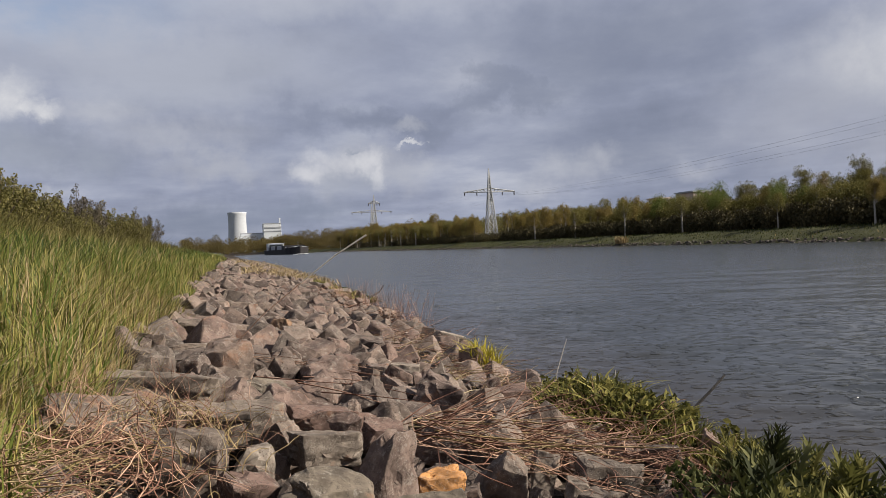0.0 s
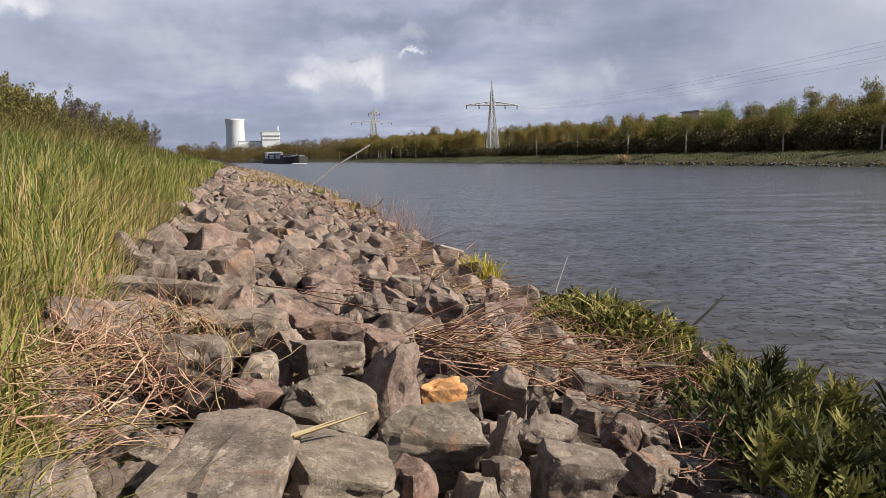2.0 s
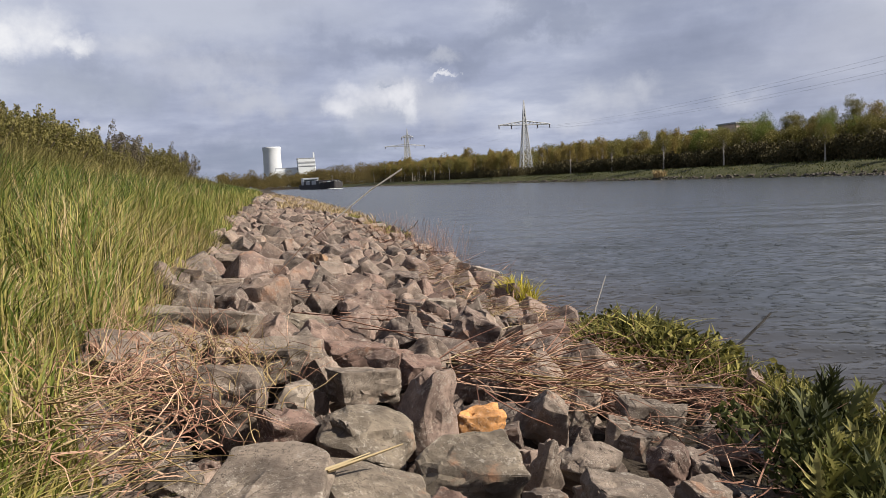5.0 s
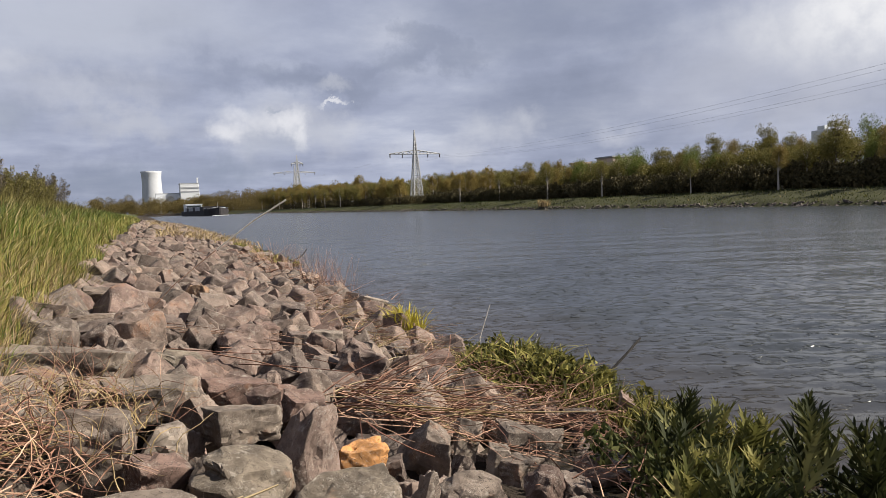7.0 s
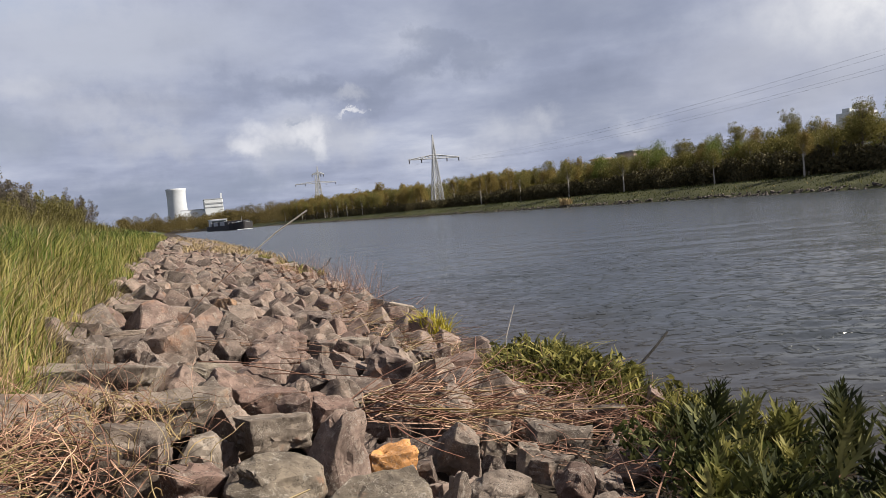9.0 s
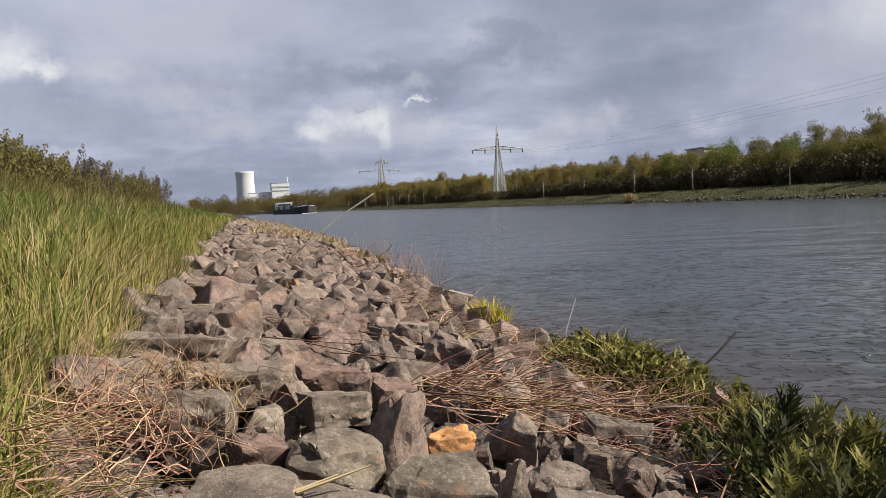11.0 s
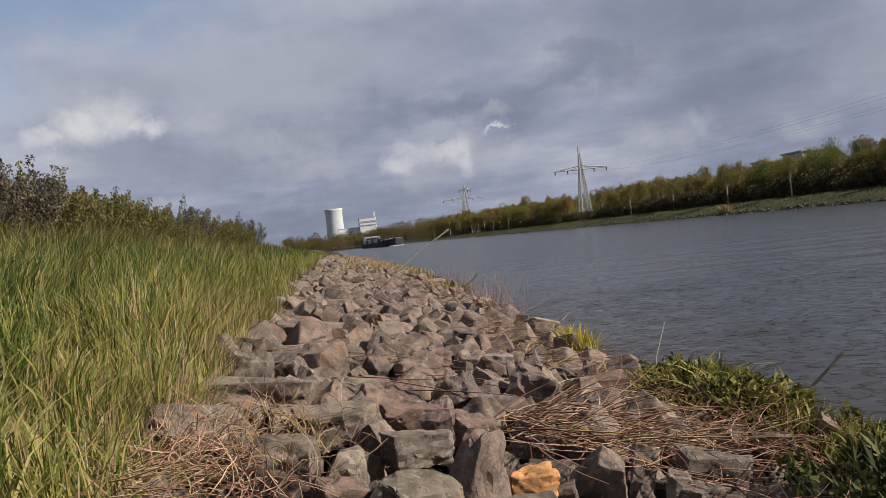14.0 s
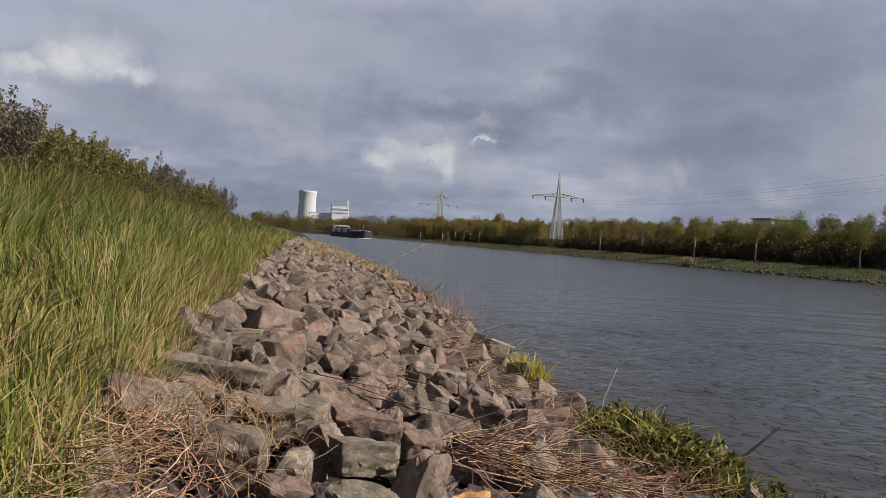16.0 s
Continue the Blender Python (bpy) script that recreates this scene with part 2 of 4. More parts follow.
GRASS = material("bank_grass", grass_build)
STRAW = leafy("dry_straw", [(0.1, (0.19, 0.135, 0.06)), (0.5, (0.29, 0.21, 0.10)), (0.9, (0.40, 0.32, 0.19))], through_light=0.15)
TWIG = leafy("dry_twigs", [(0.15, (0.07, 0.034, 0.024)), (0.5, (0.22, 0.115, 0.080)), (0.85, (0.42, 0.275, 0.19))], through_light=0.0)
HERB = leafy("herb_leaf", [(0.1, (0.018, 0.023, 0.008)), (0.5, (0.042, 0.052, 0.016)), (0.95, (0.13, 0.13, 0.045))])
MAT_HERB = leafy("low_herb", [(0.2, (0.02, 0.022, 0.007)), (0.5, (0.085, 0.085, 0.02)), (0.8, (0.34, 0.30, 0.09))])
YELLOW = leafy("yellow_flag", [(0.1, (0.22, 0.205, 0.025)), (0.5, (0.36, 0.31, 0.04)), (0.9, (0.52, 0.43, 0.07))])
CROWN_A = leafy("crown_olive", [(0.15, (0.07, 0.066, 0.018)), (0.5, (0.135, 0.122, 0.033)), (0.9, (0.22, 0.185, 0.062))])
CROWN_B = leafy("crown_brown", [(0.15, (0.115, 0.088, 0.026)), (0.5, (0.195, 0.147, 0.042)), (0.9, (0.29, 0.22, 0.075))])
CROWN_C = leafy("crown_green", [(0.15, (0.07, 0.095, 0.02)), (0.5, (0.125, 0.155, 0.032)), (0.9, (0.16, 0.18, 0.05))])
CROWN_D = leafy("far_woods", [(0.15, (0.06, 0.048, 0.018)), (0.5, (0.105, 0.082, 0.03)), (0.9, (0.17, 0.13, 0.05))])
# dark twig brown, deepened so the colour carries the shade under the far trees
UNDER = leafy("scrub_with_painted_shade", [(0.15, (0.03, 0.027, 0.013)), (0.5, (0.065, 0.055, 0.026)), (0.9, (0.12, 0.097, 0.043))], through_light=0.1)
BUSH = leafy("bush_leaf", [(0.15, (0.06, 0.06, 0.02)), (0.5, (0.115, 0.105, 0.03)), (0.9, (0.22, 0.185, 0.075))])
BUSH_DARK = leafy("dark_bush_leaf", [(0.1, (0.05, 0.042, 0.03)), (0.5, (0.085, 0.072, 0.05)), (0.95, (0.23, 0.195, 0.15))])
BARK = plain("bark", (0.10, 0.08, 0.06), 0.9, 0.35, 9.0, bumpy=0.6)
BIRCH = plain("pale_bark", (0.36, 0.32, 0.27), 0.85, 0.35, 5.0, bumpy=0.3)
STEEL = plain("galvanised_steel", (0.36, 0.365, 0.375), 0.55, 0.12, 2.0, 0.3)
WET_WOOD = plain("wet_dark_wood", (0.03, 0.025, 0.022), 0.7, 0.3, 9.0, bumpy=0.5)
INSULATOR = plain("dark_insulator", (0.06, 0.05, 0.05), 0.4, 0.2)
WIRE = plain("cable", (0.22, 0.23, 0.25), 0.6, 0.1)
CONCRETE = plain("pale_concrete", (0.44, 0.455, 0.48), 0.9, 0.10, 0.03)
WHITE = plain("white_cladding", (0.56, 0.58, 0.60), 0.7, 0.07, 0.06)
GREY_CLAD = plain("grey_cladding", (0.30, 0.31, 0.33), 0.7, 0.12, 0.1)
DARK_HULL = plain("dark_hull", (0.022, 0.02, 0.022), 0.85, 0.3, 0.4)
GLASS_DARK = plain("dark_window", (0.02, 0.025, 0.03), 0.15, 0.1)
BRICK_FAR = plain("weathered_wall", (0.42, 0.33, 0.28), 0.85, 0.15, 0.3)
RED_PAINT = plain("red_paint", (0.22, 0.05, 0.05), 0.6, 0.2, 1.0)


def ground_build(n):
    p = n.add("ShaderNodeNewGeometry").outputs["Position"]
    soil = n.ramp(n.noise(p, 3.0, 6, 0.6), [(0.3, (0.018, 0.014, 0.011)), (0.7, (0.055, 0.043, 0.033))])
    green = n.ramp(n.noise(p, 0.7, 6, 0.6), [(0.3, (0.02, 0.027, 0.009)), (0.55, (0.042, 0.05, 0.016)), (0.75, (0.085, 0.076, 0.034))])
    col = n.mix(n.span(n.noise(p, 0.35, 4), 0.4, 0.6), green, n.mix(0.4, green, (0.10, 0.105, 0.04)))
    x = n.add("ShaderNodeSeparateXYZ", {0: p}).outputs[0]
    col = n.mix(n.span(x, 40.0, 44.0), col, n.mix(0.6, col, (0.03, 0.028, 0.012)))
    bank = n.math("MULTIPLY", n.span(x, -1.4, -0.6), n.span(x, 30.0, 20.0))
    col = n.mix(bank, col, soil)
    return surface(n, col, 0.95, bump(n, n.noise(p, 9.0, 6, 0.65), 0.8, 0.08), spec=0.15)


GROUND = material("ground", ground_build)


def water_build(n):
    p = n.add("ShaderNodeNewGeometry").outputs["Position"]
    q = n.add("ShaderNodeMapping", {"Vector": p, "Rotation": (0, 0, radians(24))}).outputs[0]
    q = n.add("ShaderNodeMapping", {"Vector": q, "Scale": (0.8, 1.5, 1.0)}).outputs[0]
    x = n.add("ShaderNodeSeparateXYZ", {0: p}).outputs[0]
    shallow = n.span(x, 5.6, 3.0)
    col = n.mix(shallow, (0.026, 0.029, 0.029), (0.028, 0.023, 0.017))
    h = n.math("ADD", n.math("MULTIPLY", n.noise(q, 3.6, 1, 0.4), 0.62), n.math("MULTIPLY", n.noise(q, 8.5, 2, 0.5), 0.24))
    turned = n.add("ShaderNodeMapping", {"Vector": p, "Rotation": (0, 0, radians(24))}).outputs[0]
    turned = n.add("ShaderNodeMapping", {"Vector": turned, "Scale": (1.9, 2.9, 1.0)}).outputs[0]
    crest = n.span(n.noise(turned, 3.3, 2, 0.5), 0.52, 0.68)
    h = n.math("ADD", n.math("MULTIPLY", h, 0.30), n.math("MULTIPLY", crest, 0.33))
    # roughness grows with distance from the origin by the camera, for unmodelled small ripples
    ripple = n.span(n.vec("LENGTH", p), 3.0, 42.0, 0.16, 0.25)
    gust = n.span(n.noise(p, 0.09, 3), 0.35, 0.65, 0.7, 1.0)
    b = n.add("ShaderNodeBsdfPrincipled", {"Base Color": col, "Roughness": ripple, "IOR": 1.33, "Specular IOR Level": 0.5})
    bm_ = n.add("ShaderNodeBump", {"Height": h, "Strength": gust, "Distance": 0.05})
    n.put(b.inputs["Normal"], bm_.outputs[0])
    return b.outputs[0]


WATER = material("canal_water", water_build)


# ---- mesh helpers ----
def mesh_of(name, verts, faces, mat=None, smooth=False):
    me = bpy.data.meshes.new(name)
    me.from_pydata([tuple(v) for v in verts] if not isinstance(verts, np.ndarray) else verts.tolist(), [], faces if isinstance(faces, list) else faces.tolist())
    if mat:
        me.materials.append(mat)
    if smooth:
        me.polygons.foreach_set("use_smooth", [True] * len(me.polygons))
    me.update()
    return me


def bm_mesh(name, bm, mat=None, smooth=False):
    me = bpy.data.meshes.new(name)
    bm.to_mesh(me)
    bm.free()
    if mat:
        me.materials.append(mat)
    if smooth:
        me.polygons.foreach_set("use_smooth", [True] * len(me.polygons))
    return me


def part(name, me, parent, label="", m=None):
    ob = new(name, me)
    ob.parent = parent
    if m is not None:
        ob.matrix_basis = m
    if label:
        ob["label"] = label
    return ob


def box(bm, cx, cy, cz, sx, sy, sz, rot=None):
    m = Matrix.Translation((cx, cy, cz)) @ (rot or Matrix()) @ Matrix.Diagonal((sx, sy, sz, 1))
    bmesh.ops.create_cube(bm, size=1, matrix=m)


def beam(bm, a, b, r, r2=None, sides=5):
    """A tapered bar from a to b."""
    a, b = Vector(a), Vector(b)
    d = b - a
    m = Matrix.Translation((a + b) / 2) @ d.to_track_quat("Z", "Y").to_matrix().to_4x4()
    bmesh.ops.create_cone(bm, cap_ends=True, segments=sides, radius1=r, radius2=r if r2 is None else r2, depth=d.length, matrix=m)


def strips(bases, heights, leans, widths, curl, segs=3, droop=1.0):
    """Many thin blades at once: base points, heights, lean vectors (xy), widths. Returns vertices and faces."""
    n = len(bases)
    ts = np.linspace(0, 1, segs + 1)
    side = np.stack([-leans[:, 1], leans[:, 0]], 1)
    ln = np.linalg.norm(side, axis=1, keepdims=True) + 1e-6
    ang = np.random.uniform(0, 6.283, n)
    rnd = np.stack([np.cos(ang), np.sin(ang)], 1)
    side = 0.5 * side / ln + 0.8 * rnd
    side /= np.linalg.norm(side, axis=1, keepdims=True) + 1e-6
    V = np.zeros((n, 2 * segs + 1, 3))
    for i, t in enumerate(ts):
        c = bases + np.concatenate([leans * (t ** curl)[None] if np.ndim(curl) else leans * t ** curl, (heights * (t - 0.25 * droop * t ** 3))[:, None]], 1)
        if i < segs:
            w = widths * (1 - 0.75 * t ** 1.5) / 2
            V[:, 2 * i, :2], V[:, 2 * i + 1, :2] = c[:, :2] - side * w[:, None], c[:, :2] + side * w[:, None]
            V[:, 2 * i, 2] = V[:, 2 * i + 1, 2] = c[:, 2]
        else:
            V[:, 2 * i] = c
    k = 2 * segs + 1
    off = np.arange(n)[:, None] * k
    F = []
    for i in range(segs - 1):
        F += (off + np.array([2 * i, 2 * i + 1, 2 * i + 3, 2 * i + 2])).tolist()
    F += (off + np.array([2 * segs - 2, 2 * segs - 1, 2 * segs])).tolist()
    return V.reshape(-1, 3), F


# ---- ground and water ----
def shore(y):
    """How far the near bank runs out to the water side along the canal."""
    return np.interp(y, [-10, 6, 10, 16, 24, 38, 120, 260, 330], [0.05, -0.28, -0.05, 0.25, 0.55, 0.7, 1.5, 2, 2])


def far_edge(y):
    return np.interp(y, [-400, 300, 360, 420, 470, 500], [46.5, 46.5, 42, 30, 12, 2])


def height(x, y):
    x, y = np.asarray(x, float), np.asarray(y, float)
    s = shore(y)
    xn = x - s * np.clip((x + 1.0) / 3.0, 0, 1)
    near = np.interp(xn, [-4000, -60, -9, -6, -3, -1.2, -0.65, -0.35, 1.0, 2.0, 2.6, 3.25, 6, 12], [4.0, 2.6, 2.35, 2.05, 1.38, 0.86, 0.64, 0.34, 0.10, 0.02, -0.14, -0.18, -1.2, -2.5])
    d = x - far_edge(y)
    far = np.interp(d, [-12, -3, 0, 0.9, 2.0, 5.5, 9, 40, 120, 4000], [-2.5, -0.9, -0.08, 0.36, 0.55, 1.12, 1.30, 2.0, 4.0, 8.0])
    z = np.where(x < 22, near, far)
    end = np.interp(y, [455, 470, 480, 520, 5000], [-3, -0.1, 0.6, 1.6, 6.0])
    return np.maximum(z, end)


def axis(*parts_):
    out = []
    for a, b, step in parts_:
        out += list(np.arange(a, b, step))
    return np.array(out)


def sheet(name, xs, ys, zf, mat, smooth=True):
    X, Y = np.meshgrid(xs, ys)
    V = np.stack([X, Y, zf(X, Y)], -1).reshape(-1, 3)
    nx, ny = len(xs), len(ys)
    i = (np.arange(ny - 1)[:, None] * nx + np.arange(nx - 1)[None]).ravel()
    F = np.stack([i, i + 1, i + 1 + nx, i + nx], 1)
    return new(name, mesh_of(name, V, F, mat, smooth))


def ground_z(X, Y):
    rough = 0.03 * np.sin(X * 2.7 + 1.3 * np.sin(Y * 1.9)) * np.cos(Y * 2.3 + X) * np.exp(-((X / 12) ** 2))
    far_rough = 0.12 * np.sin(Y * 0.9 + np.sin(X * 1.3)) * np.sin(X * 1.1 + Y * 0.37) * ((X > 47) & (X < 66))
    return height(X, Y) + rough + far_rough


gx = np.concatenate([axis((-4000, -500, 700), (-500, -60, 55), (-60, -10, 5), (-10, 4, 0.35), (4, 22, 2), (22, 44, 3), (44, 62, 0.7), (62, 140, 6), (140, 600, 60), (600, 4201, 600))])
gy = np.concatenate([axis((-600, -40, 60), (-40, -4, 3), (-4, 24, 0.45), (24, 120, 2.0), (120, 440, 8), (440, 520, 5), (520, 900, 40), (900, 4501, 600))])
tagged(sheet("ground", gx, gy, ground_z, GROUND), "grassy canal banks with brown soil under the stones", "ground", kind="structure")

WAVES = []
rw = random.Random(5)
for k in range(26):
    lam = 0.35 * 1.13 ** k * rw.uniform(0.9, 1.1)
    if lam > 3.2:
        break
    for j in range(3):
        a = radians(rw.gauss(65, 26))
        WAVES.append((lam, math.cos(a), math.sin(a), rw.uniform(0, 6.28), 0.0048 * lam ** 0.9 * (1.0 if lam < 0.7 else 0.25)))


def water_z(X, Y):
    # the step of the grid, so that no wave is laid on a grid too coarse for it
    step = np.maximum(np.gradient(X, axis=1), np.gradient(Y, axis=0))
    z = np.zeros_like(X)
    for lam, cx, cy, ph, amp in WAVES:
        keep = np.clip((lam / step - 3.0) / 2.0, 0, 1)
        u = (X * cx + Y * cy) * 6.283 / lam + ph + 0.6 * np.sin(X * 0.21 * cy - Y * 0.33 * cx + ph * 3)
        z += amp * keep * (np.sin(u) + 0.35 * np.cos(2 * u))
    return z * np.clip((X - 2.6) / 2.2, 0.25, 1)


wx = np.concatenate([axis((1.4, 10, 0.085), (10, 22, 0.16), (22, 50.1, 0.5))])
wy = np.concatenate([axis((-200, -6, 12), (-6, 0, 0.5), (0, 13, 0.09), (13, 30, 0.16), (30, 70, 0.45), (70, 160, 1.5), (160, 482, 6))])
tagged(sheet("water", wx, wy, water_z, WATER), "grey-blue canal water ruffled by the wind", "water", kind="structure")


# ---- riprap ----
def rock_mesh(name, seed, mat, form="block", fine=False):
    """A broken quarry stone, about 1 m across: a block split along flat faces, its edges chipped, its skin uneven.
    form: block, slab, wedge or round."""
    r = random.Random(seed)
    bm = bmesh.new()
    if form == "round":
        bmesh.ops.create_icosphere(bm, subdivisions=2, radius=0.54)
    else:
        bmesh.ops.create_cube(bm, size=1)
    low = {"slab": 0.74, "round": 0.97}.get(form, 0.62)
    for v in bm.verts:
        v.co.x *= r.uniform(low, 1.04)
        v.co.y *= r.uniform(low, 1.04)
        if v.co.z > 0:
            if form == "wedge":
                v.co.x = v.co.x * r.uniform(0.2, 0.5) + 0.08
                v.co.y *= 0.7
            v.co.z *= r.uniform(max(low, 0.66), 1.0)
    cuts = {"block": 10, "slab": 7, "wedge": 6, "round": 9}[form]
    for k in range(cuts):
        n = Vector((r.gauss(0, 1), r.gauss(0, 1), r.gauss(0, 0.8) if form != "slab" else r.gauss(0, 0.3))).normalized()
        far = {"round": r.uniform(0.38, 0.47)}.get(form, r.uniform(0.44, 0.60))
        cut = bmesh.ops.bisect_plane(bm, geom=bm.verts[:] + bm.edges[:] + bm.faces[:], plane_co=n * far, plane_no=n, clear_outer=True)
        rim = [g for g in cut["geom_cut"] if isinstance(g, bmesh.types.BMEdge)]
        if len(rim) > 2:
            bmesh.ops.edgenet_fill(bm, edges=rim)
    bmesh.ops.remove_doubles(bm, verts=bm.verts, dist=0.03)
    bmesh.ops.recalc_face_normals(bm, faces=bm.faces)
    bmesh.ops.bevel(bm, geom=list(bm.edges), offset=0.028 if form != "round" else 0.035, segments=2 if fine else 1, profile=0.6, affect="EDGES")
    if fine:
        for _ in range(3):
            bmesh.ops.triangulate(bm, faces=bm.faces)
            bmesh.ops.subdivide_edges(bm, edges=[e for e in bm.edges if e.calc_length() > 0.085], cuts=1)
        bmesh.ops.triangulate(bm, faces=bm.faces)
        o = Vector((seed * 3.1, seed * 1.7, 0))
        split = Vector((r.gauss(0, 0.5), r.gauss(0, 0.5), 1)).normalized()
        for v in bm.verts:
            c = v.co + o
            k = 0.10 * noise.noise(c * 1.6) + 0.038 * noise.noise(c * 4.2) + 0.016 * noise.noise(c * 10)
            # shallow steps where layers have come away
            ledge = v.co.dot(split) * 4.5 + 1.3 * noise.noise(c * 1.3)
            k += 0.022 * (min(1.0, max(0.0, (ledge % 1.0 - 0.42) / 0.12)) - 0.5)
            # chips
            k -= 0.26 * max(0.0, noise.noise(c * 2.6 + Vector((9, 4, 2))) - 0.22)
            v.co += v.co.normalized() * k
    me = bm_mesh(name, bm, mat, fine)
    if fine:
        me.set_sharp_from_angle(angle=radians(22))
    return me


def bank_z(x, y):
    """The top of the stone layer."""
    return float(0.60 - 0.216 * (x - shore(y) * min(1.0, max(0.0, (x + 1) / 3))))


riprap = tagged(new("riprap_slope"), "slope of loose grey and reddish quarry stones beside the canal", "stone bank", kind="structure")
# x, y, width, depth, height, turn of the stones that stand out
STONES_FRONT = [
    (-0.08, 1.61, 0.31, 0.50, 0.13, -20), (0.28, 2.22, 0.36, 0.30, 0.15, 12), (0.54, 2.50, 0.24, 0.22, 0.26, 24), (0.81, 2.59, 0.23, 0.17, 0.09, 4),
    (0.58, 1.98, 0.34, 0.27, 0.13, -8), (0.22, 1.64, 0.36, 0.30, 0.11, 10), (0.60, 1.62, 0.22, 0.17, 0.08, 20), (1.02, 1.77, 0.31, 0.24, 0.13, -14),
    (1.13, 2.19, 0.29, 0.20, 0.10, 20), (1.52, 2.26, 0.19, 0.17, 0.11, 30), (1.17, 2.73, 0.30, 0.24, 0.15, -20), (1.51, 2.98, 0.15, 0.13, 0.12, -15),
    (1.80, 2.88, 0.38, 0.24, 0.14, -12), (0.91, 2.11, 0.14, 0.12, 0.15, 10)]
STONES_MIDDLE = [
    (-0.52, 1.52, 0.23, 0.22, 0.06, 15), (-0.01, 2.32, 0.21, 0.17, 0.10, 28), (0.01, 2.57, 0.24, 0.20, 0.14, -6), (0.37, 3.00, 0.30, 0.23, 0.11, 15),
    (-0.19, 2.50, 0.26, 0.21, 0.20, -12), (0.00, 3.34, 0.38, 0.26, 0.13, 6), (-0.57, 2.84, 0.48, 0.28, 0.17, 10), (-0.38, 3.66, 0.54, 0.38, 0.19, -8),
    (0.43, 3.57, 0.38, 0.22, 0.12, 2), (0.85, 4.50, 0.23, 0.19, 0.13, -18), (0.14, 4.23, 0.34, 0.22, 0.11, 12), (-0.44, 6.48, 0.25, 0.21, 0.22, -13),
    (0.54, 8.15, 0.27, 0.22, 0.21, -26), (1.51, 5.88, 0.27, 0.25, 0.14, -21)]
STONES_BACK = [
    (2.02, 4.72, 0.38, 0.30, 0.21, -8), (3.04, 9.36, 0.44, 0.30, 0.22, 10), (1.44, 1.92, 0.24, 0.18, 0.08, 26), (0.74, 1.70, 0.13, 0.12, 0.10, 13),
    (1.53, 2.68, 0.12, 0.10, 0.07, -18), (1.57, 2.53, 0.17, 0.13, 0.06, 12), (0.62, 3.60, 0.22, 0.18, 0.11, 29), (0.93, 5.89, 0.27, 0.22, 0.18, 16),
    (1.49, 7.33, 0.33, 0.27, 0.22, -5), (-0.31, 5.41, 0.42, 0.28, 0.14, 8), (0.42, 1.62, 0.13, 0.12, 0.11, 40), (1.66, 2.24, 0.16, 0.14, 0.08, -10),
    (0.73, 3.40, 0.22, 0.21, 0.10, 0), (3.16, 19.5, 0.5, 0.35, 0.3, 0)]
STONE_FORM = ["slab", "round", "wedge", "block", "block", "slab", "wedge", "block", "round", "round", "wedge", "block", "block", "wedge",
              "slab", "block", "wedge", "slab", "block", "slab", "block", "slab", "slab", "block", "slab", "block", "block", "slab",
              "block", "slab", "block", "block", "block", "slab", "block", "block", "block", "slab", "block", "block", "slab", "slab"]
STONE_LOOK = [STONE_GREY, STONE_OLIVE, STONE, STONE_ORANGE, STONE_OLIVE, STONE_OLIVE, STONE_OLIVE, STONE_GREY, STONE_GREY, STONE_RED, STONE_GREY, STONE_PALE, STONE_GREY, STONE_GREY,
              STONE_GREY, STONE_RED, STONE_PALE, STONE_GREY, STONE_GREY, STONE_GREY, STONE_GREY, STONE_GREY, STONE_RED, STONE_RED, STONE_OLIVE, STONE_GREY, STONE_OCHRE, STONE_PALE,
              STONE_RED, STONE_PALE, STONE_GREY, STONE_GREY, STONE_PALE, STONE_GREY, STONE_RED, STONE, STONE, STONE_GREY, STONE_RED, STONE, STONE_RED, STONE_PALE]
taken = []
for k, ((x, y, w, d, h, turn), form, mat) in enumerate(zip(STONES_FRONT + STONES_MIDDLE + STONES_BACK, STONE_FORM, STONE_LOOK)):
    sunk = 0.10 if form != "slab" else 0.06
    tip = 9 if k in (0, 5) else (k * 37) % 31 - 13
    part("stone", rock_mesh("stone", 700 + k, mat, form, True), riprap, "ochre-coloured stone" if mat is STONE_ORANGE else "",
         pose(x, y, bank_z(x, y) - 0.03 + (h - sunk) / 2, tip, 10 + (k * 53) % 19 - 9, turn) @ Matrix.Diagonal((w * 1.08, d * 1.08, h + sunk, 1)))
    taken.append((x, y, (w + d) / 4.2))

FORMS = ("block", "wedge", "block", "slab", "block", "round", "wedge")
FINE = [rock_mesh("stone", 20 + s, STONE, FORMS[s % 7], True) for s in range(14)]
rr = random.Random(21)


def scatter(x0, x1, y0, y1, size, tries, gap=0.84):
    """Stones laid side by side, none on top of another."""
    cell = {}
    for x, y, r in taken:
        cell.setdefault((int(x // 0.6), int(y // 0.6)), []).append((x, y, r))
    out = []
    for _ in range(tries):
        x, y = rr.uniform(x0, x1), rr.uniform(y0, y1)
        r = size * rr.choice((0.62, 0.75, 0.9, 1.0, 1.15, 1.4)) / 2
        cx, cy = int(x // 0.6), int(y // 0.6)
        if all((x - a) ** 2 + (y - b) ** 2 > (gap * (r + q)) ** 2 for i in (-1, 0, 1) for j in (-1, 0, 1) for a, b, q in cell.get((cx + i, cy + j), ())):
            cell.setdefault((cx, cy), []).append((x, y, r))
            out.append((x, y, r))
    return out


def stone_pose(x, y, r, lift):
    sx, sy, sz = (2.15 * r * rr.uniform(0.82, 1.25) for _ in range(3))
    return pose(x, y, bank_z(x, y) + lift, rr.uniform(0, 360), rr.uniform(-40, 40), rr.uniform(0, 360)) @ Matrix.Diagonal((sx, sy, sz * 0.9, 1))


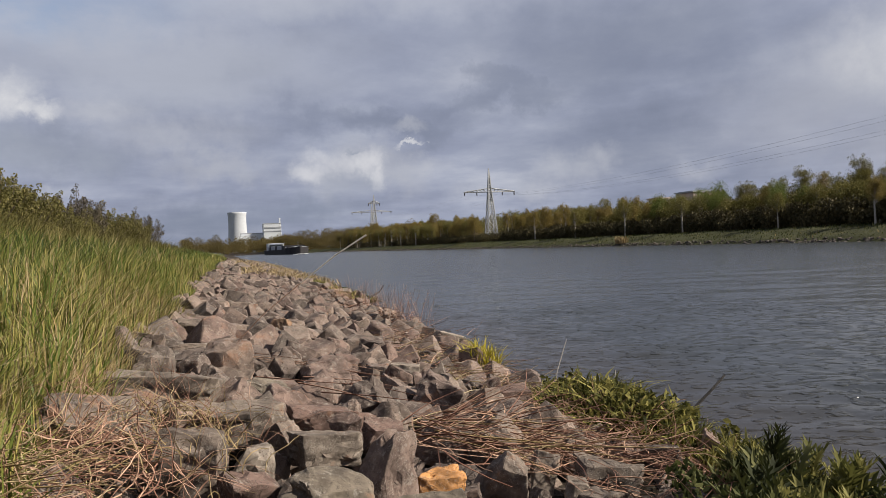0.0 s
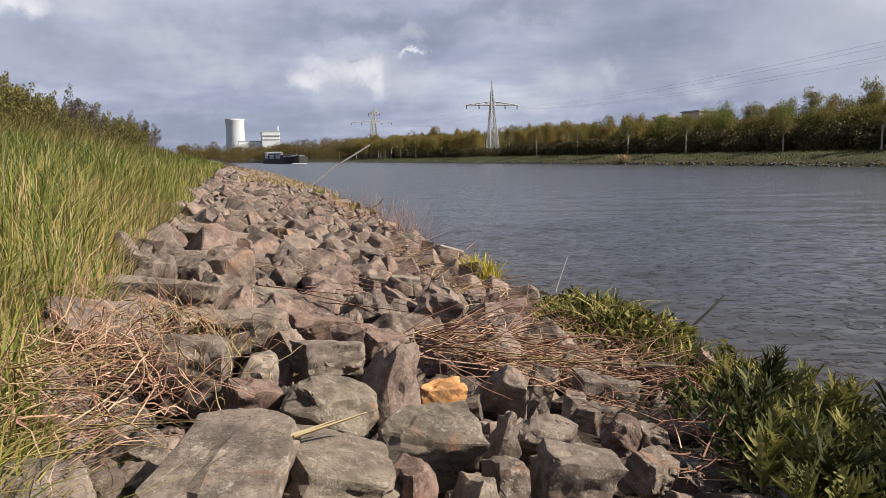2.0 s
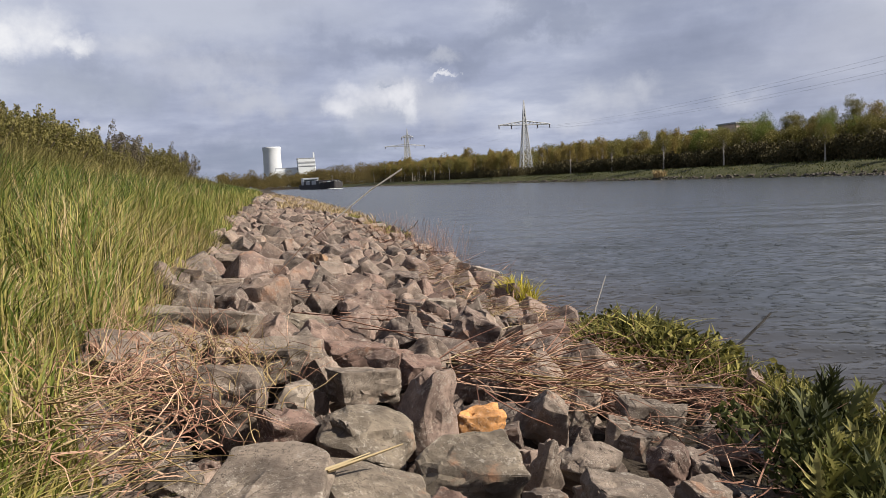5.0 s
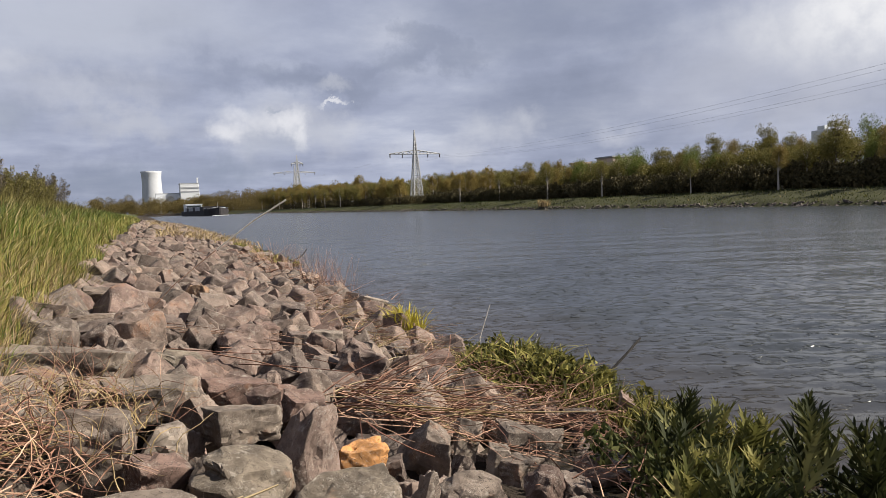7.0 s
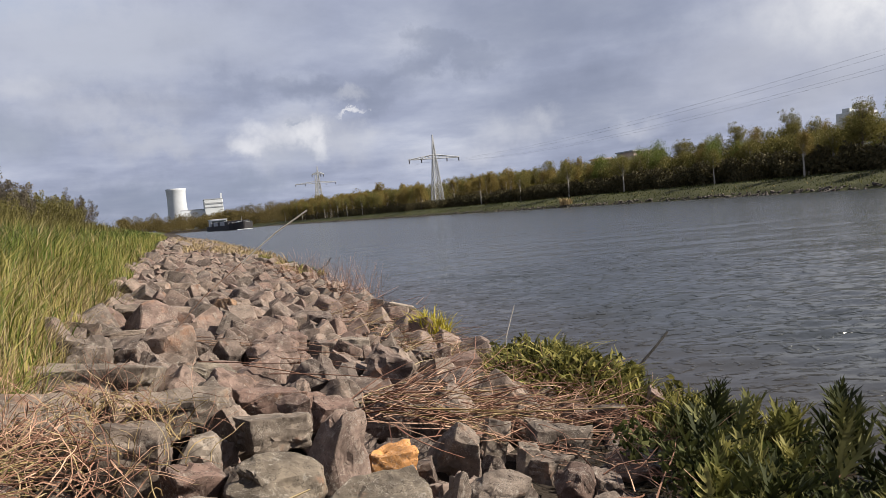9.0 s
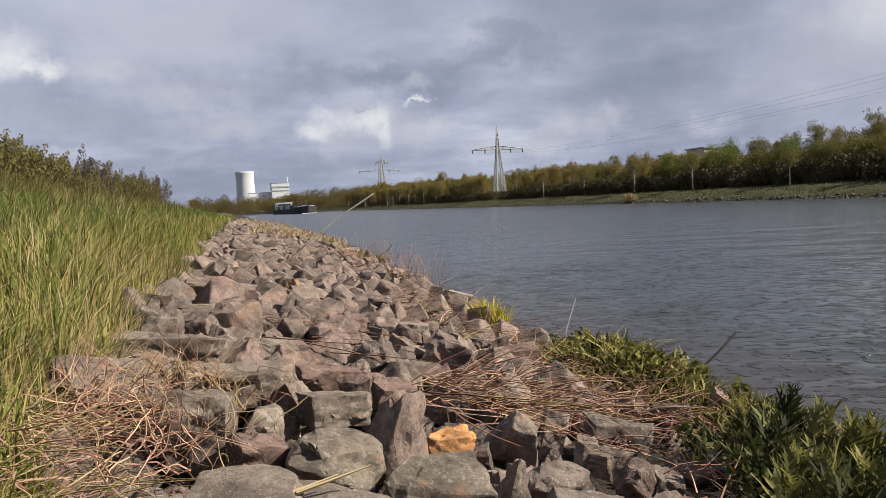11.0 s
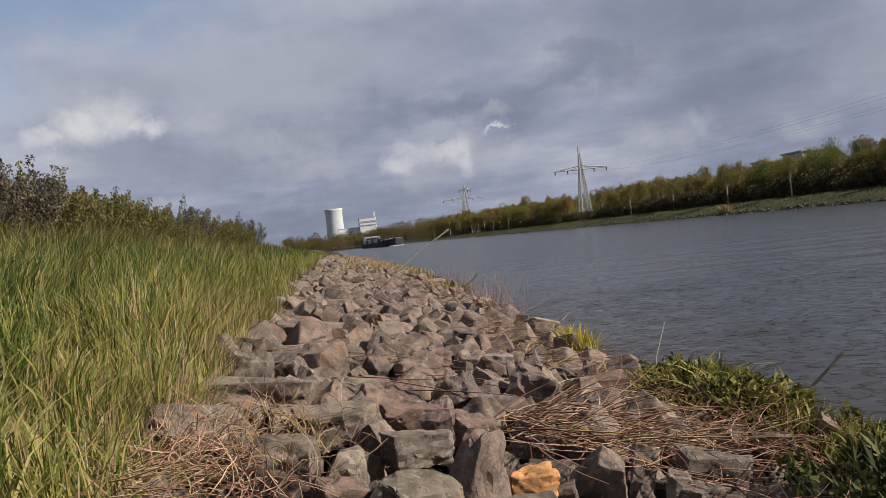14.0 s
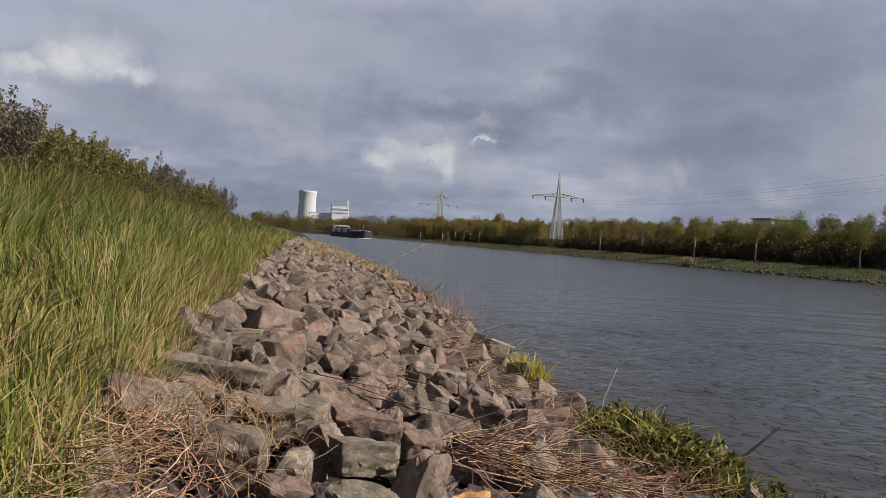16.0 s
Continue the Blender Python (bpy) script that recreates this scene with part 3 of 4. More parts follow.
near_stones = scatter(-0.85, 3.0, 1.2, 8.2, 0.26, 14000, 0.92)
near_stones.sort(key=lambda s: s[1])
for k, (x, y, r) in enumerate(near_stones[:270]):
    part("stone", FINE[k % 14], riprap, "", stone_pose(x, y, r * (0.8 if y < 3.2 else 1.0), (-0.15 if y < 3.2 else -0.025) + rr.uniform(-0.07, 0.06)))
taken += near_stones
rest = near_stones[270:] + scatter(-0.9, 4.1, 8.0, 30, 0.28, 22000) + scatter(-0.6, 4.4, 30, 75, 0.42, 14000) + scatter(-0.9, 3.2, -9, 1.2, 0.30, 7000)
SIMPLE = [rock_mesh("stone", 60 + s, STONE_FAR, FORMS[s % 7]) for s in range(8)]
SV = []
for me in SIMPLE:
    co = np.zeros(len(me.vertices) * 3)
    me.vertices.foreach_get("co", co)
    SV.append((co.reshape(-1, 3), [list(p.vertices) for p in me.polygons]))


def joined_stones(name, poses, mat):
    vs, fs, off = [], [], 0
    for k, m in enumerate(poses):
        v, f = SV[k % 8]
        a = np.array(m)
        vs.append(v @ a[:3, :3].T + a[:3, 3])
        fs += [[i + off for i in q] for q in f]
        off += len(v)
    return mesh_of(name, np.concatenate(vs), fs, mat)


def on_bank(s):
    x, y, r = s
    return x < 3.05 + float(shore(y)) and x > -0.75 + max(0.0, (y - 15) * 0.02)


under = [(rr.uniform(-0.85, 3.1), rr.uniform(1.0, 12), 0.11) for _ in range(380)]
rest_poses = [stone_pose(x, y, r, -0.02 + rr.uniform(-0.07, 0.07)) for x, y, r in filter(on_bank, rest)]
rest_poses += [stone_pose(x, y, r, -0.27) for x, y, r in under]
part("stones", joined_stones("stones", rest_poses, STONE_FAR), riprap)["kind"] = "stuff"

# stones at the foot of the other bank
fs_ = []
for _ in range(2200):
    y = rr.uniform(5, 330)
    d = rr.uniform(-0.2, 0.8)
    x = float(far_edge(y)) + d
    s = rr.uniform(0.14, 0.34)
    fs_.append(pose(x, y, float(height(x, y)) + 0.02, rr.uniform(-30, 30), rr.uniform(-30, 30), rr.uniform(0, 360)) @ Matrix.Diagonal((s, s * rr.uniform(0.8, 1.5), s * 0.65, 1)))
far_rip = tagged(new("far_riprap", joined_stones("far_riprap", fs_, STONE_DARK)), "dark wet stones along the foot of the far bank", "stone bank", kind="stuff")


# ---- grass on the near bank ----
def grass_patch(n, x0, x1, y0, y1, hmin, hmax, width, lean, keep=None):
    p = np.random.uniform((x0, y0), (x1, y1), (n, 2))
    edge = -0.55 + 0.12 * np.sin(p[:, 1] * 1.7) + 0.08 * np.sin(p[:, 1] * 4.1 + 1) + np.clip((p[:, 1] - 14) * 0.022, 0, 0.6)
    ok = p[:, 0] < edge + np.random.exponential(0.06, n) - 0.06
    if keep is not None:
        ok &= keep(p)
    p, edge = p[ok], edge[ok]
    n = len(p)
    tuft = 0.5 + 0.5 * np.sin(p[:, 0] * 5.1 + 2 * np.sin(p[:, 1] * 2.2)) * np.sin(p[:, 1] * 3.7 + p[:, 0])
    h = np.random.uniform(hmin, hmax, n) * (0.58 + 0.62 * tuft) * np.clip(0.55 + (edge - p[:, 0]) * 0.8, 0.5, 1)
    ang = 2.2 * np.sin(p[:, 0] * 2.1 + 1.7 * np.sin(p[:, 1] * 1.3)) + 2.0 * np.sin(p[:, 1] * 1.9 - p[:, 0]) + np.random.normal(0, 1.2, n)
    le = np.random.gamma(2.0, lean / 2, n) * h
    L = np.stack([np.cos(ang) * le + 0.05 * h, np.sin(ang) * le * 0.8], 1)
    base = np.concatenate([p, (height(p[:, 0], p[:, 1]) - 0.02)[:, None]], 1)
    return strips(base, h, L, width * np.random.uniform(0.6, 1.3, n), 2.0)


def join_strips(name, sets, mat):
    V, F, off = [], [], 0
    for v, f in sets:
        V.append(v)
        F += [[i + off for i in q] for q in f]
        off += len(v)
    return new(name, mesh_of(name, np.concatenate(V), F, mat))


grass = join_strips("grass", [
    grass_patch(27000, -3.6, -0.3, 0.6, 6.0, 0.40, 0.86, 0.0118, 0.22, lambda p: np.random.uniform(0, 1, len(p)) < np.clip((-0.6 - p[:, 0]) / 0.6 + 0.3, 0.1, 1)),
    grass_patch(27000, -6.0, -0.3, 6.0, 15.0, 0.44, 0.90, 0.0155, 0.22),
    grass_patch(22000, -8.0, 0.3, 15.0, 40.0, 0.42, 0.85, 0.027, 0.25),
    grass_patch(9000, -9.0, 0.8, 40.0, 110.0, 0.45, 0.85, 0.08, 0.4),
    grass_patch(5200, -1.15, -0.5, 1.1, 3.2, 0.30, 0.6, 0.0085, 0.5),
    grass_patch(9000, -9.0, -3.2, 0.4, 8.0, 0.4, 0.75, 0.016, 0.4),
    grass_patch(15000, -7.0, -1.0, -7.0, 0.6, 0.4, 0.7, 0.016, 0.4)], GRASS)
tagged(grass, "tall fresh green grass on the canal bank", "grass", kind="stuff")
straw = join_strips("dry_grass", [
    grass_patch(2600, -3.0, -0.3, 0.8, 8.0, 0.55, 1.0, 0.006, 0.22),
    grass_patch(2200, -6.0, -0.2, 8.0, 22.0, 0.5, 1.0, 0.013, 0.35),
    grass_patch(12500, -1.45, -0.35, 0.7, 8.0, 0.24, 0.72, 0.0070, 0.45),
    grass_patch(2600, -0.9, 0.5, 8.0, 40.0, 0.25, 0.5, 0.02, 0.6)], STRAW)
tagged(straw, "pale dry grass stems among the green", "dry grass", kind="stuff")


weeds = join_strips("weeds", [
    grass_patch(7000, -5.6, -3.3, 5.0, 20.0, 0.7, 1.25, 0.016, 0.3),
    grass_patch(5000, -5.8, -3.0, 20.0, 60.0, 0.7, 1.25, 0.035, 0.3)], BUSH)
tagged(weeds, "brownish tall weeds between the grass and the bushes", "weeds", kind="stuff")


# ---- trees and bushes ----
def leaf_cloud(r, lumps, per, leaf, flat=1.0):
    """Small bent leaf clumps in uneven lumps. lumps: (x, y, z, radius)."""
    V, F = [], []
    for lx, ly, lz, lr in lumps:
        for _ in range(per):
            v = Vector((r.gauss(0, 1), r.gauss(0, 1), r.gauss(0, 1) * flat)).normalized() * lr * r.uniform(0.35, 1.0) ** 0.5 * r.uniform(0.8, 1.12)
            c = Vector((lx, ly, lz)) + v
            q = Euler((r.uniform(0, 6.28), r.uniform(0, 6.28), r.uniform(0, 6.28))).to_matrix()
            s = leaf * r.uniform(0.6, 1.4)
            i = len(V)
            for a, b, e in ((-0.5, 0, 0), (0, -0.35, 0.12), (0.55, 0, 0), (0, 0.35, 0.12)):
                V.append(c + q @ Vector((a * s, b * s, e * s)))
            F.append((i, i + 1, i + 2, i + 3))
    return V, F


def tree(kind, seed, tall, wide, crown_mat, bark, trunk_h, lumps_n, per, leaf, label, low=0.4):
    r = random.Random(seed)
    top = tagged(new(kind), label, "tree")
    bm = bmesh.new()
    beam(bm, (0, 0, -0.2), (0.1 * tall * 0.1, 0, trunk_h), 0.018 * tall + 0.02, 0.013 * tall, 7)
    beam(bm, (0.01 * tall, 0, trunk_h), (r.uniform(-.2, .2), r.uniform(-.2, .2), tall * 0.92), 0.013 * tall, 0.012, 6)
    lumps, tips = [], []
    for k in range(lumps_n):
        a, u = r.uniform(0, 6.283), r.uniform(low, 0.97)
        rad = wide * (1 - 0.62 * abs(u - 0.5) * 1.3) * r.uniform(0.2, 0.75)
        c = (math.cos(a) * rad, math.sin(a) * rad, u * tall)
        lumps.append((*c, wide * r.uniform(0.25, 0.5)))
        tips.append((c[0] * 1.1, c[1] * 1.1, c[2] + wide * r.uniform(0.2, 0.5), wide * r.uniform(0.15, 0.3)))
        beam(bm, (0, 0, max(trunk_h * 0.6, u * tall * 0.72)), c, 0.02 + 0.004 * tall, 0.006, 4)
    part("trunk", bm_mesh("trunk", bm, bark), top)
    V, F = leaf_cloud(r, lumps, per, leaf)
    for tip in tips:
        v, f = leaf_cloud(r, [tip], per // 5, leaf)
        F += [tuple(i + len(V) for i in q) for q in f]
        V += v
    part("crown", mesh_of("crown", V, F, crown_mat), top)
    return top


PROTO = []
specs = [(CROWN_A, BIRCH, 8.0, 2.3), (CROWN_B, BARK, 7.6, 2.2), (CROWN_C, BARK, 8.6, 2.5), (CROWN_A, BARK, 7.0, 2.5), (CROWN_B, BIRCH, 8.2, 2.0), (CROWN_A, BARK, 9.2, 2.2), (CROWN_B, BARK, 6.4, 2.4)]
names = {CROWN_A: "olive-green", CROWN_B: "brownish budding", CROWN_C: "fresh green"}
for k, (cm, bk, tall, wide) in enumerate(specs):
    PROTO.append((tree("tree", 300 + k, tall, wide, cm, bk, tall * (0.5 if k in (0, 4) else 0.3), 20 if k in (0, 4) else 34, 170, 0.135, names[cm] + " young deciduous tree on the far bank", 0.55 if k in (0, 4) else 0.4), tall))
rt = random.Random(77)


def in_gap(x, y):
    """The clearing before the pylon."""
    return 21.0 < math.degrees(math.atan2(x, y)) < 23.3


def plant_row(inset, step, smin, smax, kinds, label=""):
    y = 14.0
    while y < 330:
        ob, tall = PROTO[rt.choice(kinds) if y < 90 else rt.choice((0, 1, 1, 3, 4, 4, 6))]
        x = float(far_edge(y)) + inset + rt.uniform(-1.2, 1.2)
        s = rt.uniform(smin, smax) * (1.2 if rt.random() < 0.09 else 1.0) * (0.68 + 0.0026 * y + max(0.0, (48 - y) * 0.006))
        if not in_gap(x, y):
            m = pose(x, y, float(height(x, y)), 0, 0, rt.uniform(0, 360)) @ Matrix.Diagonal((s * 1.15, s * 1.15, s, 1))
            c = copy_thing(ob, m)
            c.matrix_basis = m
            c["group"] = "trees on the far bank"
        y += step * rt.uniform(0.7, 1.35) * (1 + y / 260)


plant_row(9.2, 11.0, 0.52, 0.68, (0, 4))
plant_row(12.2, 2.2, 0.55, 0.68, (0, 2, 3, 5, 1))
plant_row(15.0, 2.2, 0.60, 0.72, (0, 2, 3, 5, 6))
plant_row(18.0, 2.8, 0.66, 0.80, range(7))
for ob, tall in PROTO:      # the patterns stand in the wood, too
    y = rt.uniform(25, 100)
    x = float(far_edge(y)) + 22
    ob.matrix_basis = pose(x, y, float(height(x, y)), 0, 0, rt.uniform(0, 360)) @ Matrix.Scale(0.75, 4)
    ob["group"] = "trees on the far bank"


def thicket(name, spots, per, leaf, mat, label, category="thicket"):
    r = random.Random(len(spots))
    V, F = leaf_cloud(r, spots, per, leaf, 0.9)
    return tagged(new(name, mesh_of(name, V, F, mat)), label, category, kind="stuff")


spots = []
for _ in range(430):
    y = rt.uniform(12, 330)
    x = float(far_edge(y)) + rt.uniform(9.5, 19)
    r_ = rt.uniform(0.9, 1.7) * (0.8 if in_gap(x, y) else 1)
    spots.append((x, y, float(height(x, y)) + r_ * rt.uniform(0.5, 1.1), r_))
for _ in range(260):
    y = rt.uniform(12, 200)
    x = float(far_edge(y)) + rt.uniform(19, 24)
    spots.append((x, y, float(height(x, y)) + rt.uniform(1.0, 3.6), rt.uniform(1.0, 1.6)) if not in_gap(x, y) else (x, y, 2.2, 0.6))
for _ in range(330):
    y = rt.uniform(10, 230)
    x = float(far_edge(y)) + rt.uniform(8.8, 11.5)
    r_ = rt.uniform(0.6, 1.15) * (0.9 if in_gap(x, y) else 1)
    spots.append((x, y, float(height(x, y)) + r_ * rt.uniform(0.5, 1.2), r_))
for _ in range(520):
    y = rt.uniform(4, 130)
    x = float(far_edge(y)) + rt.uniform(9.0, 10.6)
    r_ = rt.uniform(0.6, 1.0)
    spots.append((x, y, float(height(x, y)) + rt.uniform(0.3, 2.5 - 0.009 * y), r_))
# the dark band of shade below the crowns comes from this leaf colour
thicket("undergrowth", spots, 170, 0.26, UNDER, "dense brown undergrowth below the far trees, their shade put into its dark colour")
spots = []
for _ in range(520):
    y = rt.uniform(4, 105)
    x = float(far_edge(y)) + rt.uniform(11.0, 17)
    top = float(np.interp(y, [5, 38, 55, 90, 105], [6.0, 5.7, 3.9, 3.1, 2.6])) * (0.86 + 0.14 * math.sin(y * 0.8) * math.sin(y * 0.31 + 1))
    spots.append((x, y, float(height(x, y)) + top * rt.uniform(0.55, 1.0), rt.uniform(0.6, 1.25)))
thicket("wood_edge", spots, 150, 0.2, CROWN_A, "dense olive spring foliage of the far wood's edge", "woods")
spots = []
for _ in range(900):
    y = rt.uniform(320, 620)
    x = rt.uniform(-30, 60) if y > 470 else float(far_edge(y)) + rt.uniform(8, 60)
    r_ = rt.uniform(2.0, 3.6)
    spots.append((x, y, float(height(x, y)) + rt.uniform(0.3, 1.0) ** 1.4 * (8.5 + 2.0 * math.sin(y * 0.07 + x * 0.1)), r_))
thicket("woods", spots, 280, 0.42, CROWN_D, "distant brown spring woods at the canal's bend", "woods")
spots = []
for _ in range(420):
    y = rt.uniform(120, 420)
    x = float(far_edge(y)) + rt.uniform(42, 80)
    r_ = rt.uniform(1.4, 2.4)
    spots.append((x, y, float(height(x, y)) + rt.uniform(0.5, 3.0 + y * 0.021), r_))
for _ in range(120):
    a, d = radians(rt.uniform(19.5, 25.5)), rt.uniform(245, 300)
    x, y = math.sin(a) * d, math.cos(a) * d
    spots.append((x, y, float(height(x, y)) + rt.uniform(0.5, 6.2) * (0.8 + 0.2 * math.sin(a * 90)), rt.uniform(1.2, 2.0)))
thicket("woods", spots, 220, 0.34, CROWN_A, "olive woods behind the far bank", "woods")


def bush(seed, tall, wide, mat, label, leaf, shoots, per):
    """A bush: many upright shoots with small leaves all along them."""
    r = random.Random(seed)
    top = tagged(new("bush"), label, "bush")
    bm = bmesh.new()
    lumps = []
    for k in range(shoots):
        a, q = r.uniform(0, 6.28), r.uniform(0.0, 1) ** 0.55
        tip = Vector((math.cos(a) * q * wide, math.sin(a) * q * wide, tall * r.uniform(0.5, 1.0) ** 0.8 * (1.22 if k % 5 == 0 else 1.0) * (1 - 0.35 * q * q)))
        root = Vector((tip.x * 0.45, tip.y * 0.45, -0.1))
        beam(bm, root, tip, 0.012, 0.003, 4)
        for u in (0.3, 0.42, 0.54, 0.66, 0.76, 0.85, 0.93, 1.0):
            p = root.lerp(tip, u)
            lumps.append((p.x, p.y, p.z, wide * 0.13 * (1.35 - u) + 0.02))
    part("woody_frame", bm_mesh("woody_frame", bm, BARK), top)
    V, F = leaf_cloud(r, lumps, per, leaf)
    part("foliage", mesh_of("foliage", V, F, mat), top)
    return top


BUSHES = [(bush(500, 1.7, 1.2, BUSH_DARK, "dark twiggy bush with small grey-brown leaves on the bank", 0.044, 100, 22), 1.7),
          (bush(501, 1.5, 1.1, BUSH, "olive-brown leafy bush on the grassy bank", 0.044, 90, 22), 1.5),
          (bush(502, 1.3, 1.2, BUSH, "low olive-brown bush on the grassy bank", 0.044, 90, 22), 1.3)]
rb = random.Random(9)
first = [True] * 3
for y, k, x, s in [(10.6, 0, -5.6, 0.85), (12.4, 0, -5.5, 0.8), (14.2, 1, -5.6, 0.95), (16, 1, -5.4, 1.0), (17.5, 2, -5.7, 1.05), (19.5, 1, -5.5, 1.0), (21.5, 2, -5.8, 1.1), (24, 1, -5.6, 1.05),
                   (26.5, 2, -5.4, 1.0), (29, 0, -5.7, 0.9), (32, 1, -5.3, 1.0), (36, 2, -5.4, 1.1), (41, 1, -5.2, 1.1), (47, 0, -5.4, 1.1), (9.0, 2, -6.3, 1.0), (7.6, 1, -6.2, 0.95), (6.2, 2, -6.4, 1), (13.5, 2, -7.2, 1.2), (18.5, 0, -7.4, 1.0), (23, 2, -7.4, 1.2)]:
    m = pose(x, y, float(height(x, y)), 0, 0, rb.uniform(0, 360)) @ Matrix.Scale(s * rb.uniform(1.0, 1.38), 4)
    ob = BUSHES[k][0] if first[k] else copy_thing(BUSHES[k][0], m)
    first[k] = False
    ob.matrix_basis = m
    ob["group"] = "bushes on the near bank"


# ---- power station ----
def cooling_tower(x, y, top_z, r_top):
    t = tagged(new("cooling_tower"), "pale concrete cooling tower of a distant power station", "cooling tower")
    V, F, n, rings = [], [], 48, 24
    for side, thick in ((1, 0), (-1, 1.2)):
        for i in range(rings + 1):
            u = i / rings
            rad = r_top * (0.93 + 0.07 * ((u - 0.8) / 0.2) ** 2 if u > 0.8 else 0.93 * math.sqrt(1 + ((0.8 - u) * 1.0) ** 2))
            for j in range(n):
                a = 6.28319 * j / n
                V.append((math.cos(a) * (rad - thick), math.sin(a) * (rad - thick), u * top_z))
    m = rings + 1
    for s in (0, 1):
        for i in range(rings):
            for j in range(n):
                q = [(s * m + i) * n + j, (s * m + i) * n + (j + 1) % n, (s * m + i + 1) * n + (j + 1) % n, (s * m + i + 1) * n + j]
                F.append(q if s == 0 else q[::-1])
    for j in range(n):
        F.append((rings * n + j, rings * n + (j + 1) % n, (m + rings) * n + (j + 1) % n, (m + rings) * n + j))
    part("shell", mesh_of("shell", V, F, CONCRETE, True), t)
    t.matrix_basis = pose(x, y, 0)
    return t


cooling_tower(28.0, 1597, 94.2, 21.2)


def slab_house(kind, label, category, x, y, z, blocks):
    """A far building of plain blocks: (part name, dx, dy, dz, sx, sy, sz, material)."""
    t = tagged(new(kind), label, category)
    for name, dx, dy, dz, sx, sy, sz, mat in blocks:
        bm = bmesh.new()
        box(bm, dx, dy, dz + sz / 2, sx, sy, sz)
        bmesh.ops.bevel(bm, geom=list(bm.edges), offset=min(sx, sy, sz) * 0.02, segments=1, affect="EDGES")
        part(name, bm_mesh(name, bm, mat), t)
    t.matrix_basis = pose(x, y, z)
    return t


slab_house("boiler_house", "white boiler house of a distant power station", "power station", 94, 1455, 0, [
    ("wall", 0, 0, 0, 36, 40, 59, WHITE), ("roof_band", 0, -20.2, 50, 36.4, 1, 3, GREY_CLAD), ("roof_band", 0, -20.2, 43, 36.4, 1, 2, GREY_CLAD), ("roof", 0, 0, 59, 36.6, 40.6, 1.5, GREY_CLAD),
    ("flue", 17, 0, 59, 3, 3, 13, WHITE), ("annex", -20, -5, 0, 8, 20, 36, WHITE)])
slab_house("turbine_hall", "low white halls beside the cooling tower", "power station", 55, 1470, 0, [
    ("hall", -2, 0, 0, 44, 30, 41, WHITE), ("hall", -18, -16, 0, 24, 20, 34, WHITE), ("roof", -2, 0, 41, 44.6, 30.6, 1.2, GREY_CLAD), ("bunker", 12, -22, 0, 16, 10, 24, GREY_CLAD)])


# ---- pylons and lines ----
def pylon(x, y, z, tall, half_arm, arm_z):
    t = tagged(new("pylon"), "grey lattice steel pylon with one wide crossarm", "pylon", "pylons")
    b, w = 0.075 * tall, 0.018 * tall
    prof = lambda u: b + (w - b) * min(1, u / 0.72) if u < 0.72 else w * (1 - (u - 0.72) / 0.28) + 0.02
    lv = [0, 0.14, 0.27, 0.38, 0.48, 0.57, 0.65, 0.72, 0.79, 0.86, 0.93, 1.0]
    th = 0.0058 * tall
    for sx, sy in ((1, 1), (1, -1), (-1, -1), (-1, 1)):
        bm = bmesh.new()
        for u, v in ((0, 0.72), (0.72, 1.0)):
            beam(bm, (sx * prof(u), sy * prof(u), u * tall), (sx * prof(v), sy * prof(v), v * tall), th * 1.4, sides=4)
        part("leg", bm_mesh("leg", bm, STEEL), t)
    bm = bmesh.new()
    cs = ((1, 1), (1, -1), (-1, -1), (-1, 1))
    for i, (u, v) in enumerate(zip(lv, lv[1:-1])):
        for (ax, ay), (bx, by) in zip(cs, cs[1:] + cs[:1]):
            p0, p1 = prof(u), prof(v)
            beam(bm, (ax * p0, ay * p0, u * tall), (bx * p1, by * p1, v * tall), th * 0.75, sides=4)
            beam(bm, (bx * p0, by * p0, u * tall), (ax * p1, ay * p1, v * tall), th * 0.75, sides=4)
            beam(bm, (ax * p1, ay * p1, v * tall), (bx * p1, by * p1, v * tall), th * 0.7, sides=4)
    part("bracing", bm_mesh("bracing", bm, STEEL), t)
    for s in (-1, 1):
        bm = bmesh.new()
        p0 = prof(arm_z / tall)
        for dy in (-1, 1):
            beam(bm, (0, dy * p0, arm_z), (s * half_arm, 0, arm_z), th, sides=4)
            beam(bm, (s * p0, dy * p0, arm_z + 0.05 * tall), (s * half_arm, 0, arm_z + 0.004 * tall), th, sides=4)
            for k in range(1, 7):
                q = k / 7
                beam(bm, (s * half_arm * q, dy * p0 * (1 - q), arm_z), (s * half_arm * (q + 0.1), dy * p0 * (1 - q), arm_z + 0.045 * tall * (1 - q)), th * 0.7, sides=4)
        part("crossarm", bm_mesh("crossarm", bm, STEEL), t)
        for q in (0.5, 0.97):
            bm = bmesh.new()
            beam(bm, (s * half_arm * q, 0, arm_z), (s * half_arm * q, 0, arm_z - 0.05 * tall), 0.012 * tall * 0.6, sides=6)
            for k in range(5):
                beam(bm, (s * half_arm * q, 0, arm_z - 0.01 * tall * k), (s * half_arm * q, 0, arm_z - 0.01 * tall * k - 0.12), 0.2, 0.12, sides=8)
            part("insulator", bm_mesh("insulator", bm, INSULATOR), t)
    t.matrix_basis = pose(x, y, z)
    return t


PX, ARM_Z, HALF = 84.6, 16.2, 9.2
pylon(PX + 0.5, 209.5, 1.6, 24.2, HALF, 16.3)
pylon(89.5, 421.0, 3.0, 25.5, 13.0, 20.5)
pylon(109.5, 505.0, 3.0, 38.0, 4.5, 31.5)
pylon(PX - 2, -8.0, 1.6, 27.0, HALF * 0.6, 19.0)


